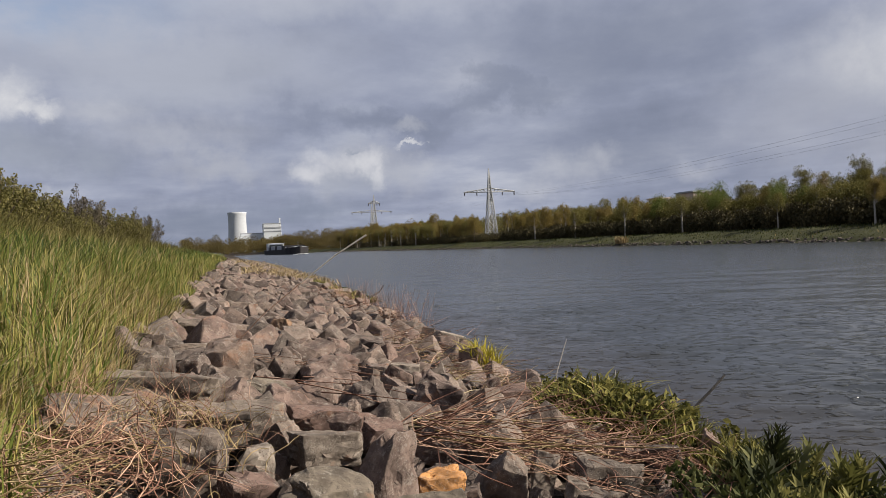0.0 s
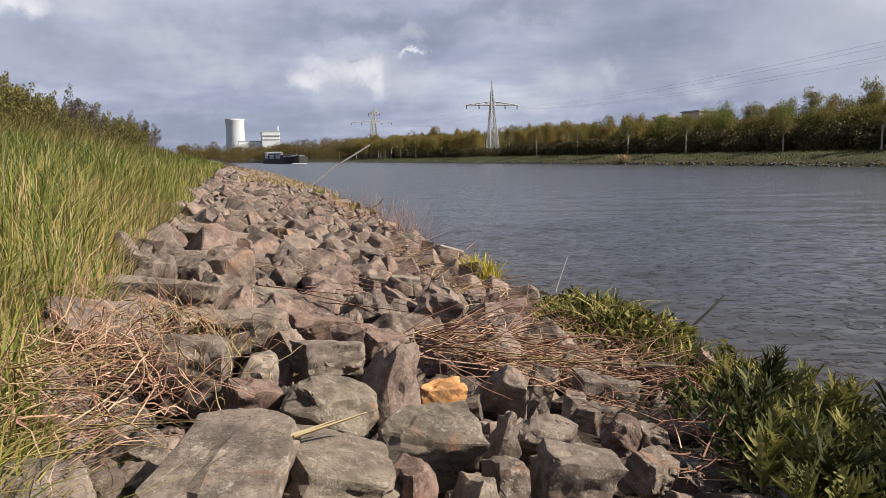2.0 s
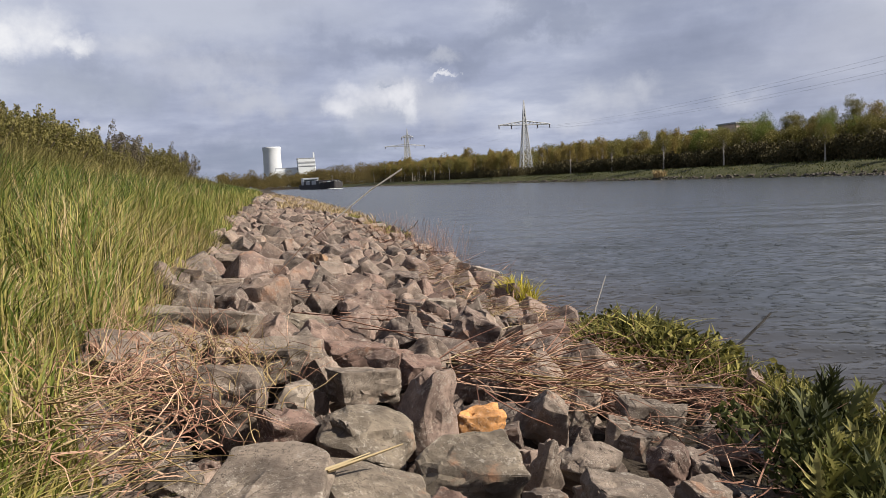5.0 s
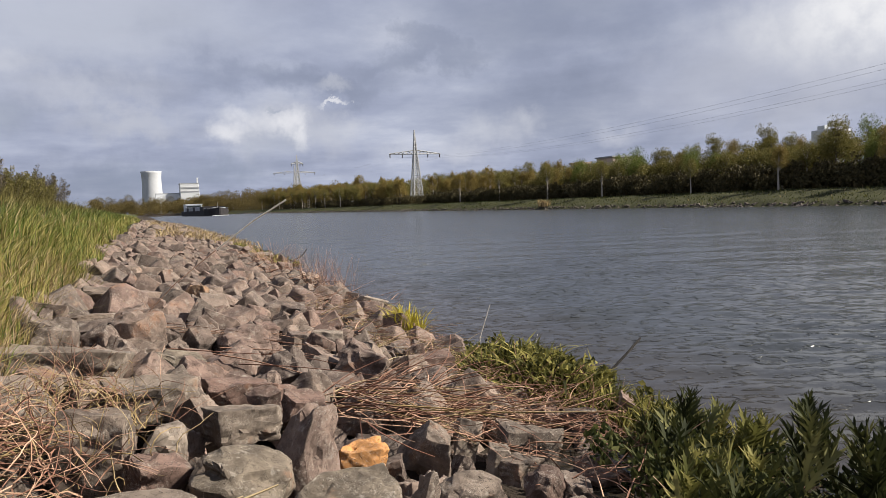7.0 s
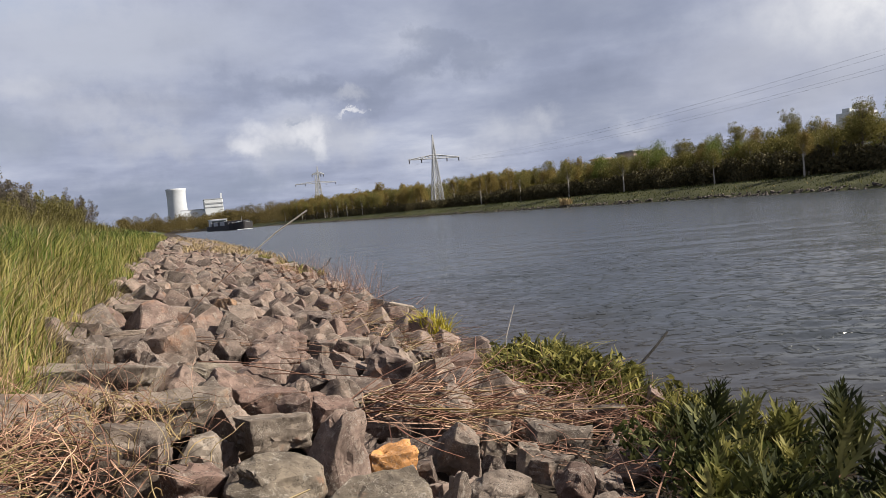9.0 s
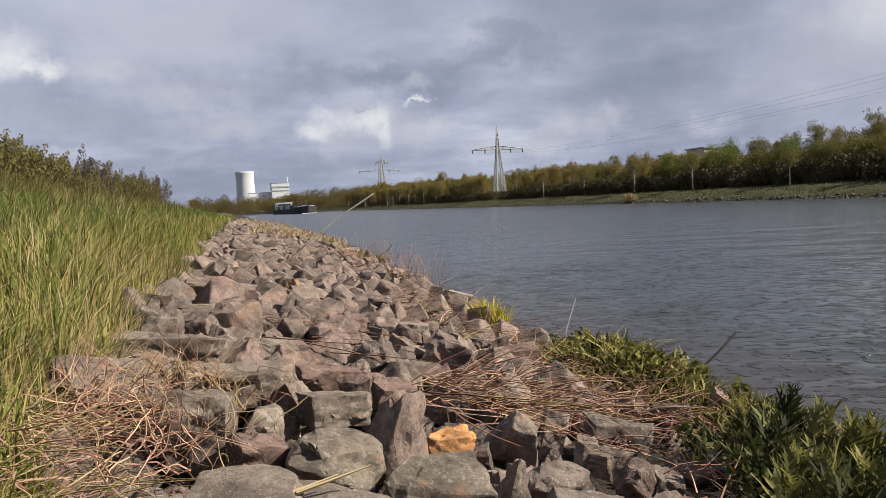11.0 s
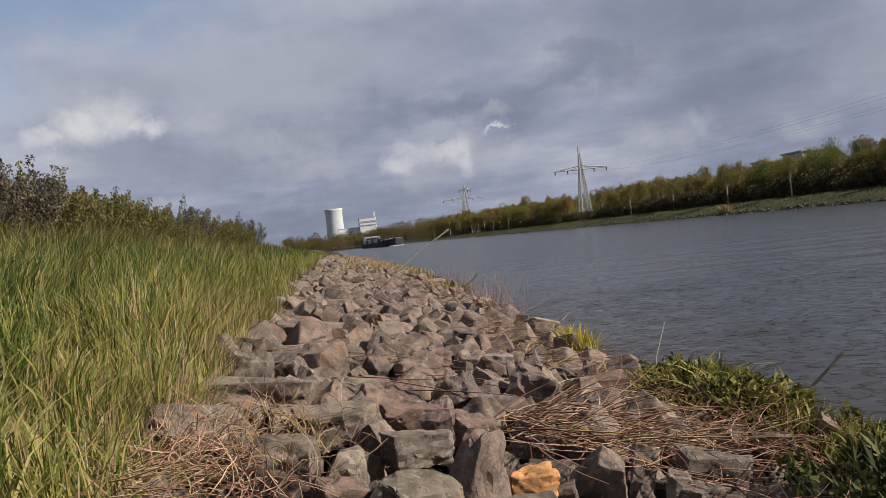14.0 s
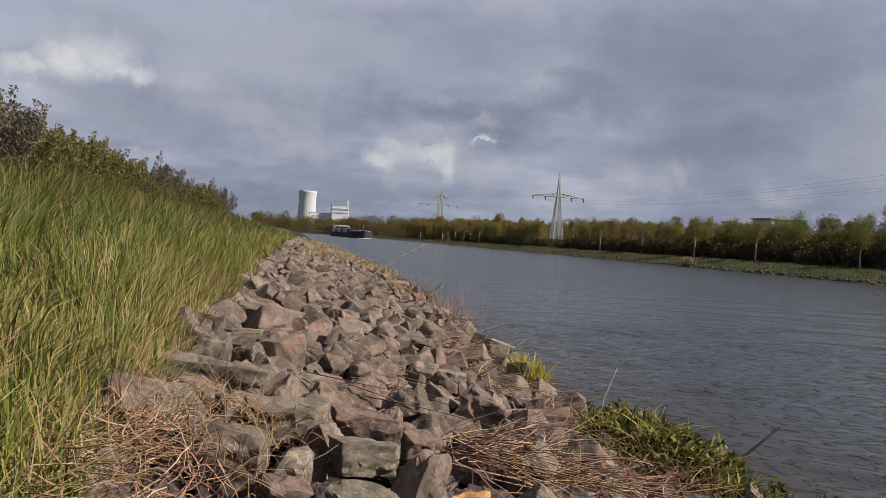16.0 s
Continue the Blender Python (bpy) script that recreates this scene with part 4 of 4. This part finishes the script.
def cable(a, b, sag, label):
    a, b = Vector(a), Vector(b)
    c = bpy.data.curves.new("power_line", "CURVE")
    c.dimensions, c.bevel_depth, c.bevel_resolution = "3D", 0.012, 1
    sp = c.splines.new("POLY")
    n = 40
    sp.points.add(n)
    for i in range(n + 1):
        u = i / n
        p = a.lerp(b, u)
        sp.points[i].co = (p.x, p.y, p.z - sag * 4 * u * (1 - u), 1)
    c.materials.append(WIRE)
    return tagged(new("power_line", c), label, "cable", "power lines")


for s in (-0.97, -0.5, 0.5, 0.97):
    cable((PX + 0.5 + s * HALF, 209.5, 16.7), (PX - 2 + s * HALF * 0.6, -8, 19.0), 4.6, "thin overhead power cable strung between pylons")
    cable((PX + 0.5 + s * HALF, 209.5, 16.7), (89.5 + s * 13.0, 421, 22.2), 3.0, "thin overhead power cable strung between pylons")


# ---- barge ----
def barge(x, y, turn):
    t = tagged(new("barge"), "dark cargo barge with a pale wheelhouse under way", "boat")
    V, F = [], []
    L, B, H = 80.0, 9.4, 2.0
    secs = [(-L, 0.9, 0.2), (-L * 0.9, 1, 0), (-14, 1, 0), (-8, 0.96, 0.15), (-4, 0.75, 0.4), (-1.2, 0.38, 0.75), (0, 0.06, 1.0)]
    for yy, w, up in secs:
        hw = B / 2 * w
        V += [(-hw, -yy, H + up), (-hw * 0.92, -yy, -0.6), (hw * 0.92, -yy, -0.6), (hw, -yy, H + up)]
    V = [(a, -b, c) for a, b, c in V]
    for i in range(len(secs) - 1):
        for j in range(4):
            F.append((4 * i + j, 4 * i + (j + 1) % 4, 4 * i + 4 + (j + 1) % 4, 4 * i + 4 + j))
    F += [(3, 2, 1, 0), (4 * len(secs) - 4, 4 * len(secs) - 3, 4 * len(secs) - 2, 4 * len(secs) - 1)]
    part("hull", mesh_of("hull", V, F, DARK_HULL), t)

    def block(name, cx, cy, cz, sx, sy, sz, mat, parent=t, label=""):
        bm = bmesh.new()
        box(bm, cx, cy, cz + sz / 2, sx, sy, sz)
        bmesh.ops.bevel(bm, geom=list(bm.edges), offset=0.06, segments=1, affect="EDGES")
        return part(name, bm_mesh(name, bm, mat), parent, label)
    for k in range(8):
        block("hatch_cover", 0, -18.8 - 6.6 * k, 2.0, 7.8, 6.4, 1.5 + 0.12 * (k % 2), GREY_CLAD if k % 3 else DARK_HULL)
    for s in (-1, 1):
        block("bulwark", 3.6 * s, -9.0, 2.0, 0.2, 7.0, 1.0, DARK_HULL)
        block("anchor_winch", 1.1 * s, -5.4, 2.2, 0.9, 1.2, 0.9, GREY_CLAD, label="grey anchor winch")
    block("foredeck_house", 0, -7.5, 2.1, 3.0, 2.4, 0.9, GREY_CLAD, label="grey foredeck locker")
    block("coaming", 0, -13.5, 2.0, 8.2, 1.0, 1.6, DARK_HULL)
    house = block("wheelhouse", 0, -71, 2.0, 7.0, 8.0, 3.0, WHITE, label="white wheelhouse")
    block("window_band", 0, -66.9, 3.6, 6.4, 0.12, 1.0, GLASS_DARK, house)
    block("wheelhouse_roof", 0, -71, 5.0, 7.6, 8.6, 0.25, WHITE, house)
    block("bow_wave", 0.0, 0.6, -0.1, 5.5, 2.2, 0.25, WHITE, label="white foam at the bow")
    bm = bmesh.new()
    beam(bm, (0, -5.0, 2.2), (0, -5.0, 5.2), 0.08, 0.05)
    part("mast", bm_mesh("mast", bm, STEEL), t)
    bm = bmesh.new()
    for s in (-1, 1):
        beam(bm, (0.3 * s, -0.3, 2.95), (4.4 * s, -8.5, 2.75), 0.05)
    part("rail", bm_mesh("rail", bm, WHITE), t)
    t.matrix_basis = pose(x, y, 0, 0, 0, turn)
    return t


barge(26.6, 256, 183.5)


# ---- dead stems, twigs and herbs on the near bank ----
def tubes(n, place, length, thick, spread=(0.0, 6.283), rise=(-0.1, 0.4), bend=0.5, seg=5, seed=1):
    """Thin bent stems. place(r) gives the root; spread: range of headings; rise: range of climbs."""
    r = random.Random(seed)
    V, F = [], []
    for _ in range(n):
        p = Vector(place(r))
        a, up = r.uniform(*spread), r.uniform(*rise)
        d = Vector((math.cos(a), math.sin(a), up)).normalized()
        curl = Vector((r.gauss(0, 1), r.gauss(0, 1), r.gauss(-0.4, 0.7))) * bend / seg
        L, w = r.uniform(0.5, 1.0) * length / seg, thick * r.uniform(0.6, 1.3)
        base = len(V)
        for i in range(seg + 1):
            q = d.cross(Vector((0.3, 0.5, 1))).normalized()
            e = d.cross(q)
            rad = w * (1 - 0.65 * i / seg)
            for k in range(3):
                c, s = math.cos(k * 2.094), math.sin(k * 2.094)
                V.append(p + q * (c * rad) + e * (s * rad))
            p = p + d * L
            g = float(bank_z(p.x, p.y)) + 0.02
            if p.z < g:
                p.z = g
            d = (d + curl + Vector((r.gauss(0, 1), r.gauss(0, 1), r.gauss(0, 1))) * bend * 0.12).normalized()
        for i in range(seg):
            for k in range(3):
                F.append((base + 3 * i + k, base + 3 * i + (k + 1) % 3, base + 3 * i + 3 + (k + 1) % 3, base + 3 * i + 3 + k))
    return V, F


def stems(name, label, mat, *sets):
    V, F = [], []
    for v, f in sets:
        o = len(V)
        V += v
        F += [tuple(i + o for i in q) for q in f]
    return tagged(new(name, mesh_of(name, V, F, mat)), label, "dead stems", kind="stuff")


def area(x0, x1, y0, y1, lift0=0.02, lift1=0.12):
    def place(r):
        x, y = r.uniform(x0, x1), r.uniform(y0, y1)
        return x, y, bank_z(x, y) + r.uniform(lift0, lift1)
    return place


def mound(cx, cy, rx, ry, high):
    def place(r):
        a, q = r.uniform(0, 6.283), r.uniform(0, 1) ** 0.6
        x, y = cx + math.cos(a) * q * rx, cy + math.sin(a) * q * ry
        return x, y, bank_z(x, y) + high * (1 - q * q) * r.uniform(0.2, 1.0)
    return place


stems("dead_brush", "tangle of reddish-brown dead stems at the grass edge", TWIG,
      tubes(330, mound(-0.50, 2.35, 0.34, 0.72, 0.17), 0.42, 0.0026, rise=(-0.2, 1.2), bend=2.2, seg=7, seed=2),
      tubes(80, mound(-0.30, 3.0, 0.45, 0.5, 0.08), 0.40, 0.0020, rise=(0.3, 2.0), bend=1.6, seg=6, seed=3))
stems("dry_reeds", "pale dry reed stems lying by the grass edge", STRAW,
      tubes(60, mound(-0.68, 2.0, 0.26, 0.5, 0.14), 0.42, 0.0032, spread=(-0.6, 0.8), rise=(-0.3, 0.4), bend=0.9, seed=4),
      tubes(110, mound(-0.30, 2.6, 0.38, 0.65, 0.14), 0.36, 0.0024, rise=(0.5, 2.5), bend=2.4, seg=7, seed=5))
stems("drift_heap", "heap of brown drift reeds washed onto the stones", TWIG,
      tubes(130, mound(1.28, 3.45, 0.50, 0.40, 0.16), 0.75, 0.0048, spread=(-1.9, 1.0), rise=(-0.3, 0.4), bend=0.6, seed=6),
      tubes(130, mound(1.75, 3.25, 0.45, 0.5, 0.12), 0.55, 0.0042, spread=(0, 6.28), rise=(-0.2, 0.4), bend=0.4, seed=7),
      tubes(150, mound(2.3, 4.6, 0.5, 0.7, 0.10), 0.55, 0.0032, spread=(-1.2, 0.6), rise=(-0.25, 0.2), bend=0.4, seed=17),
      tubes(16, area(-0.3, 1.4, 3.6, 5.2, 0.08, 0.14), 1.0, 0.0040, spread=(-0.6, 0.2), rise=(-0.28, -0.1), bend=0.15, seg=7, seed=8))
stems("drift_reeds", "scattered pale and brown drift stems along the waterline", TWIG,
      tubes(420, area(1.7, 2.95, 4.6, 9.5), 0.55, 0.0035, spread=(-2.0, 1.2), rise=(-0.25, 0.25), bend=0.5, seed=9),
      tubes(520, area(2.0, 3.4, 9.0, 24), 0.6, 0.006, spread=(-2.0, 1.2), rise=(-0.25, 0.3), bend=0.5, seed=10))
stems("pale_drift", "pale dry reeds lying on the stones", STRAW,
      tubes(24, mound(1.35, 3.4, 0.55, 0.45, 0.18), 0.85, 0.0048, spread=(-1.3, 0.6), rise=(-0.25, 0.1), bend=0.2, seed=11),
      tubes(120, area(1.6, 2.9, 4.2, 9, 0.04, 0.12), 0.6, 0.0035, spread=(-1.4, 0.8), rise=(-0.25, 0.25), bend=0.4, seed=12),
      tubes(2, area(0.07, 0.09, 1.62, 1.63, 0.12, 0.125), 0.26, 0.006, spread=(0.3, 0.45), rise=(0.0, 0.1), bend=0.05, seed=13))
stems("red_shoots", "bare reddish shoots standing at the water's edge", TWIG,
      tubes(150, area(2.7, 3.35, 10.5, 15.0, 0.0, 0.05), 0.85, 0.0030, rise=(1.5, 5.0), bend=0.25, seed=14),
      tubes(50, area(2.7, 3.1, 16, 18, 0.0, 0.05), 0.8, 0.006, rise=(0.5, 2.0), bend=0.3, seed=15))


def stick(name, label, mat, pts, r0, r1):
    """One crooked branch or stalk."""
    t = tagged(new(name), label, "stick")
    bm = bmesh.new()
    n = len(pts) - 1
    for i in range(n):
        beam(bm, pts[i], pts[i + 1], r0 + (r1 - r0) * i / n, r0 + (r1 - r0) * (i + 1) / n, 6)
    part("stem", bm_mesh("stem", bm, mat), t)
    return t


REED = plain("bleached_reed", (0.62, 0.56, 0.48), 0.7, 0.25, 12.0)
reed = stick("leaning_reed", "long reed stalk leaning over the stones with a bleached tip", REED, [(0.47, 4.755, 1.205), (0.72, 4.68, 1.395), (0.945, 4.60, 1.535)], 0.0042, 0.0062)
bm = bmesh.new()
beam(bm, (-0.16, 4.95, 0.62), (0.2, 4.84, 0.99), 0.0028, 0.0028, 5)
beam(bm, (0.2, 4.84, 0.99), (0.47, 4.755, 1.205), 0.0028, 0.004, 5)
part("stalk", bm_mesh("stalk", bm, TWIG), reed, "thin brown lower stalk")
stick("branch", "dark branch sticking out of the water's edge", WET_WOOD, [(3.30, 4.25, -0.12), (3.50, 4.27, 0.05), (3.64, 4.26, 0.16), (3.78, 4.27, 0.26)], 0.015, 0.010)
stick("reed_stalk", "thin pale reed stalk standing at the waterline", REED, [(2.78, 5.35, -0.06), (2.81, 5.34, 0.20), (2.92, 5.33, 0.50)], 0.006, 0.003)
stick("reed_stalk", "thin pale reed stalk standing at the waterline", REED, [(3.05, 4.75, 0.0), (3.05, 4.75, 0.2), (3.06, 4.74, 0.30)], 0.003, 0.002)
stick("branch", "dark bent branch standing at the waterline", WET_WOOD, [(3.1, 16.2, 0.0), (3.25, 16.3, 0.15), (3.6, 16.4, 0.30), (3.72, 16.4, 0.46)], 0.022, 0.010)


def blades(name, label, category, mat, n, place, h, w, lean, seed, segs=3):
    r = random.Random(seed)
    np.random.seed(seed)
    base = np.array([place(r) for _ in range(n)])
    hh = np.random.uniform(0.5, 1.0, n) * h
    a = np.random.uniform(0, 6.283, n)
    L = np.stack([np.cos(a), np.sin(a)], 1) * (np.random.gamma(2.0, lean / 2, n) * hh)[:, None]
    V, F = strips(base, hh, L, w * np.random.uniform(0.6, 1.3, n), 1.7, segs)
    return tagged(new(name, mesh_of(name, V, F, mat)), label, category, kind="stuff")


blades("yellow_plant", "bright yellow-green iris shoots at the water's edge", "plant", YELLOW, 230, mound(2.68, 6.9, 0.19, 0.26, 0.07), 0.46, 0.020, 0.45, 31)
blades("edge_herbs", "matted green herbs growing over the water's edge", "plant", MAT_HERB, 3200, mound(2.70, 4.15, 0.52, 0.95, 0.30), 0.22, 0.027, 0.8, 32)
blades("edge_herbs", "matted green herbs growing over the water's edge", "plant", MAT_HERB, 2200, mound(2.95, 3.05, 0.35, 0.7, 0.16), 0.18, 0.016, 0.6, 33)
blades("edge_grass", "low green growth on the far shoulder of the stones", "plant", MAT_HERB, 2200, area(3.0, 3.8, 17, 32, 0.0, 0.08), 0.28, 0.035, 0.6, 34)
blades("edge_straw", "dry yellow grass along the top of the stones", "dry grass", STRAW, 3400, area(0.5, 4.3, 26, 70, -0.08, 0.05), 0.6, 0.045, 0.6, 35)
blades("edge_straw", "dry yellow grass tufts between stones and water", "dry grass", STRAW, 700, area(1.9, 2.9, 5.0, 9.0, -0.05, 0.0), 0.22, 0.010, 0.7, 36)
def far_bank_place(r):
    y = r.uniform(8, 330) * r.uniform(0.3, 1.0)
    x = float(far_edge(y)) + r.uniform(0.7, 8.5)
    return x, y, float(height(x, y)) - 0.03


blades("far_grass", "rough olive and brown grass on the far bank", "grass", HERB, 11000, far_bank_place, 0.32, 0.07, 0.6, 51)
blades("far_straw", "pale dry tufts on the far bank", "dry grass", STRAW, 160, far_bank_place, 0.5, 0.05, 0.5, 52)
blades("pale_tuft", "pale dry reed tuft at the far waterline", "dry grass", STRAW, 160, lambda r: (47.4 + r.uniform(-0.5, 0.5), 73.5 + r.uniform(-0.8, 0.8), 0.3), 1.5, 0.08, 0.25, 53)
stems("herb_stalks", "brown dead stalks under the herbs at the waterline", TWIG,
      tubes(520, mound(2.45, 3.75, 0.50, 0.95, 0.24), 0.42, 0.0035, rise=(-0.3, 0.7), bend=0.8, seed=37),
      tubes(160, mound(2.3, 2.2, 0.8, 0.7, 0.1), 0.40, 0.0035, rise=(-0.3, 0.6), bend=0.8, seed=38))
spot_list = []
rh = random.Random(40)
for _ in range(70):
    x, y = mound(2.75, 4.1, 0.5, 0.95, 0.0)(rh)[:2]
    spot_list.append((x, y, bank_z(x, y) + rh.uniform(0.12, 0.28), 0.09))
thicket("edge_leaves", spot_list, 60, 0.045, MAT_HERB, "small green leaves of herbs at the water's edge", "plant")
spot_list = []
for _ in range(70):
    x, y = mound(2.5, 2.0, 0.65, 0.8, 0.0)(rh)[:2]
    spot_list.append((x, y, bank_z(x, y) + rh.uniform(0.03, 0.16), 0.10))
thicket("under_leaves", spot_list, 50, 0.04, HERB, "dark low leaves between the tall herbs", "plant")


def lobed_leaf(length, seed):
    """A deeply cut leaf along +x, its lobes slightly folded up."""
    r = random.Random(seed)
    V, F = [], []
    arch = r.uniform(0.1, 0.35)

    def at(u, off, up):
        return (u * length, off, arch * length * (u - 1.5 * u * u) + up)

    def quad(*pts):
        i = len(V)
        V.extend(pts)
        F.append(tuple(range(i, i + len(pts))))
    w = 0.045 * length
    for k in range(6):
        u, v = k / 6, (k + 1) / 6
        quad(at(u, -w * (0.5 if k < 2 else 1), 0), at(v, -w, 0), at(v, w, 0), at(u, w * (0.5 if k < 2 else 1), 0))
    for k, u in enumerate((0.25, 0.42, 0.58, 0.74, 0.88)):
        span_ = length * (0.19, 0.27, 0.27, 0.21, 0.13)[k] * r.uniform(0.85, 1.15)
        for s in (-1, 1):
            quad(at(u - 0.055, s * w * 0.8, 0), at(u + 0.06, s * w * 0.8, 0), at(u + 0.22, s * span_, span_ * 0.3), at(u + 0.10, s * span_ * 0.72, span_ * 0.32))
    quad(at(0.94, -w, 0), at(1.0, -w * 0.8, 0), at(1.16, 0, -0.02 * length), at(1.0, w * 0.8, 0))
    return mesh_of("leaf", V, F, HERB_LEAF)


HERB_LEAF = leafy("cut_leaf", [(0.15, (0.012, 0.016, 0.005)), (0.45, (0.026, 0.031, 0.010)), (0.7, (0.062, 0.068, 0.022)), (0.95, (0.21, 0.20, 0.08))], islands=False, through_light=0.18)
STEM = plain("herb_stem", (0.13, 0.11, 0.05), 0.7, 0.2, 20.0)
LEAVES = [lobed_leaf(0.225, k) for k in range(5)]
PALE_LEAF = leafy("pale_cut_leaf", [(0.15, (0.05, 0.055, 0.015)), (0.5, (0.11, 0.112, 0.03)), (0.85, (0.28, 0.255, 0.09))], islands=False, through_light=0.25)
LEAVES_PALE = [me.copy() for me in LEAVES]
for me in LEAVES_PALE:
    me.materials[0] = PALE_LEAF


def herb(seed, tall, leaves, looks=LEAVES):
    r = random.Random(seed)
    t = tagged(new("mugwort_plant"), "dark green herb with deeply cut leaves by the water", "plant", "herbs at the waterline")
    bm = bmesh.new()
    bend = (r.uniform(-0.08, 0.08), r.uniform(-0.08, 0.08))
    pts = [Vector((bend[0] * u * u, bend[1] * u * u, tall * u * 0.92 - 0.04)) for u in (0, 0.35, 0.7, 1.0)]
    for a, b in zip(pts, pts[1:]):
        beam(bm, a, b, 0.005, 0.0035, 5)
    part("stem", bm_mesh("stem", bm, STEM), t)
    for k in range(leaves):
        u = 0.12 + 0.88 * k / (leaves - 1)
        s = 0.62 + 0.45 * math.sin(3.0 * u) * r.uniform(0.8, 1.2)
        pitch = -(44 + 38 * u + r.uniform(-14, 14))
        m = pose(bend[0] * u * u, bend[1] * u * u, tall * u * 0.9 - 0.03, 0, 0, k * 137.5 + r.uniform(-20, 20)) @ pose(0, 0, 0, r.uniform(-25, 25), pitch, 0) @ Matrix.Scale(s, 4)
        part("leaf", looks[(k + seed) % 5], t, "", m)
    return t


HERBS = [herb(1, 0.27, 11), herb(2, 0.21, 9), herb(3, 0.52, 16), herb(4, 0.23, 9, LEAVES_PALE)]
used = [False] * 4
rp = random.Random(61)
beds = [(1.75 + 0.28 * (k % 6) + rp.uniform(-0.12, 0.12), 1.30 + 0.22 * (k // 6) + rp.uniform(-0.1, 0.1)) for k in range(48)]
for x, y in beds:
    # the bed follows the foot of the stones
    if x < 1.80 + 0.10 * (y - 1.3) or x > 3.15 or (y > 2.2 and x < 2.05 + 0.5 * (y - 2.2)):
        continue
    k = 2 if x > 2.35 and y < 2.4 and rp.random() < 0.6 else (3 if rp.random() < 0.35 else rp.randrange(2))
    if rp.random() < 0.2:
        continue
    m = pose(x, y, bank_z(x, y) - 0.05, rp.uniform(-14, 14), rp.uniform(-14, 14), rp.uniform(0, 360)) @ Matrix.Scale(rp.uniform(0.85, 1.15), 4)
    ob = copy_thing(HERBS[k], m) if used[k] else HERBS[k]
    used[k] = True
    ob.matrix_basis = m

for x, y in ((1.78, 1.72), (1.92, 1.50), (1.98, 1.95), (1.70, 1.42), (2.12, 2.15)):
    copy_thing(HERBS[3], pose(x, y, bank_z(x, y) - 0.03, rp.uniform(-20, 10), rp.uniform(-25, 5), rp.uniform(0, 360)) @ Matrix.Scale(rp.uniform(0.8, 1.05), 4))


# ---- far buildings behind the trees ----
slab_house("warehouse", "long flat-roofed pale building behind the far trees", "building", 119.5, 148, 2.5, [
    ("wall", 0, 0, 0, 9, 7, 9.0, BRICK_FAR), ("roof", 0, 0, 9.0, 9.6, 7.6, 0.35, GREY_CLAD)])
slab_house("house", "small white-gabled house behind the far trees", "house", 100, 138, 2.5, [
    ("wall", 0, 0, 0, 3.6, 3.6, 6.9, WHITE), ("roof", 0, 0, 6.9, 4.0, 4.0, 0.4, BRICK_FAR)])
slab_house("silo_works", "white silos on a dark building behind the trees", "building", 146, 105, 3.0, [
    ("wall", 0, 0, 0, 7, 5, 11.3, WHITE), ("tank", 2.2, 0, 11.3, 1.8, 1.8, 2.0, WHITE), ("tank", 0.2, 0, 11.3, 1.4, 1.4, 1.7, WHITE), ("tank", -2.6, 0, 11.3, 1.8, 1.8, 0.9, WHITE)])
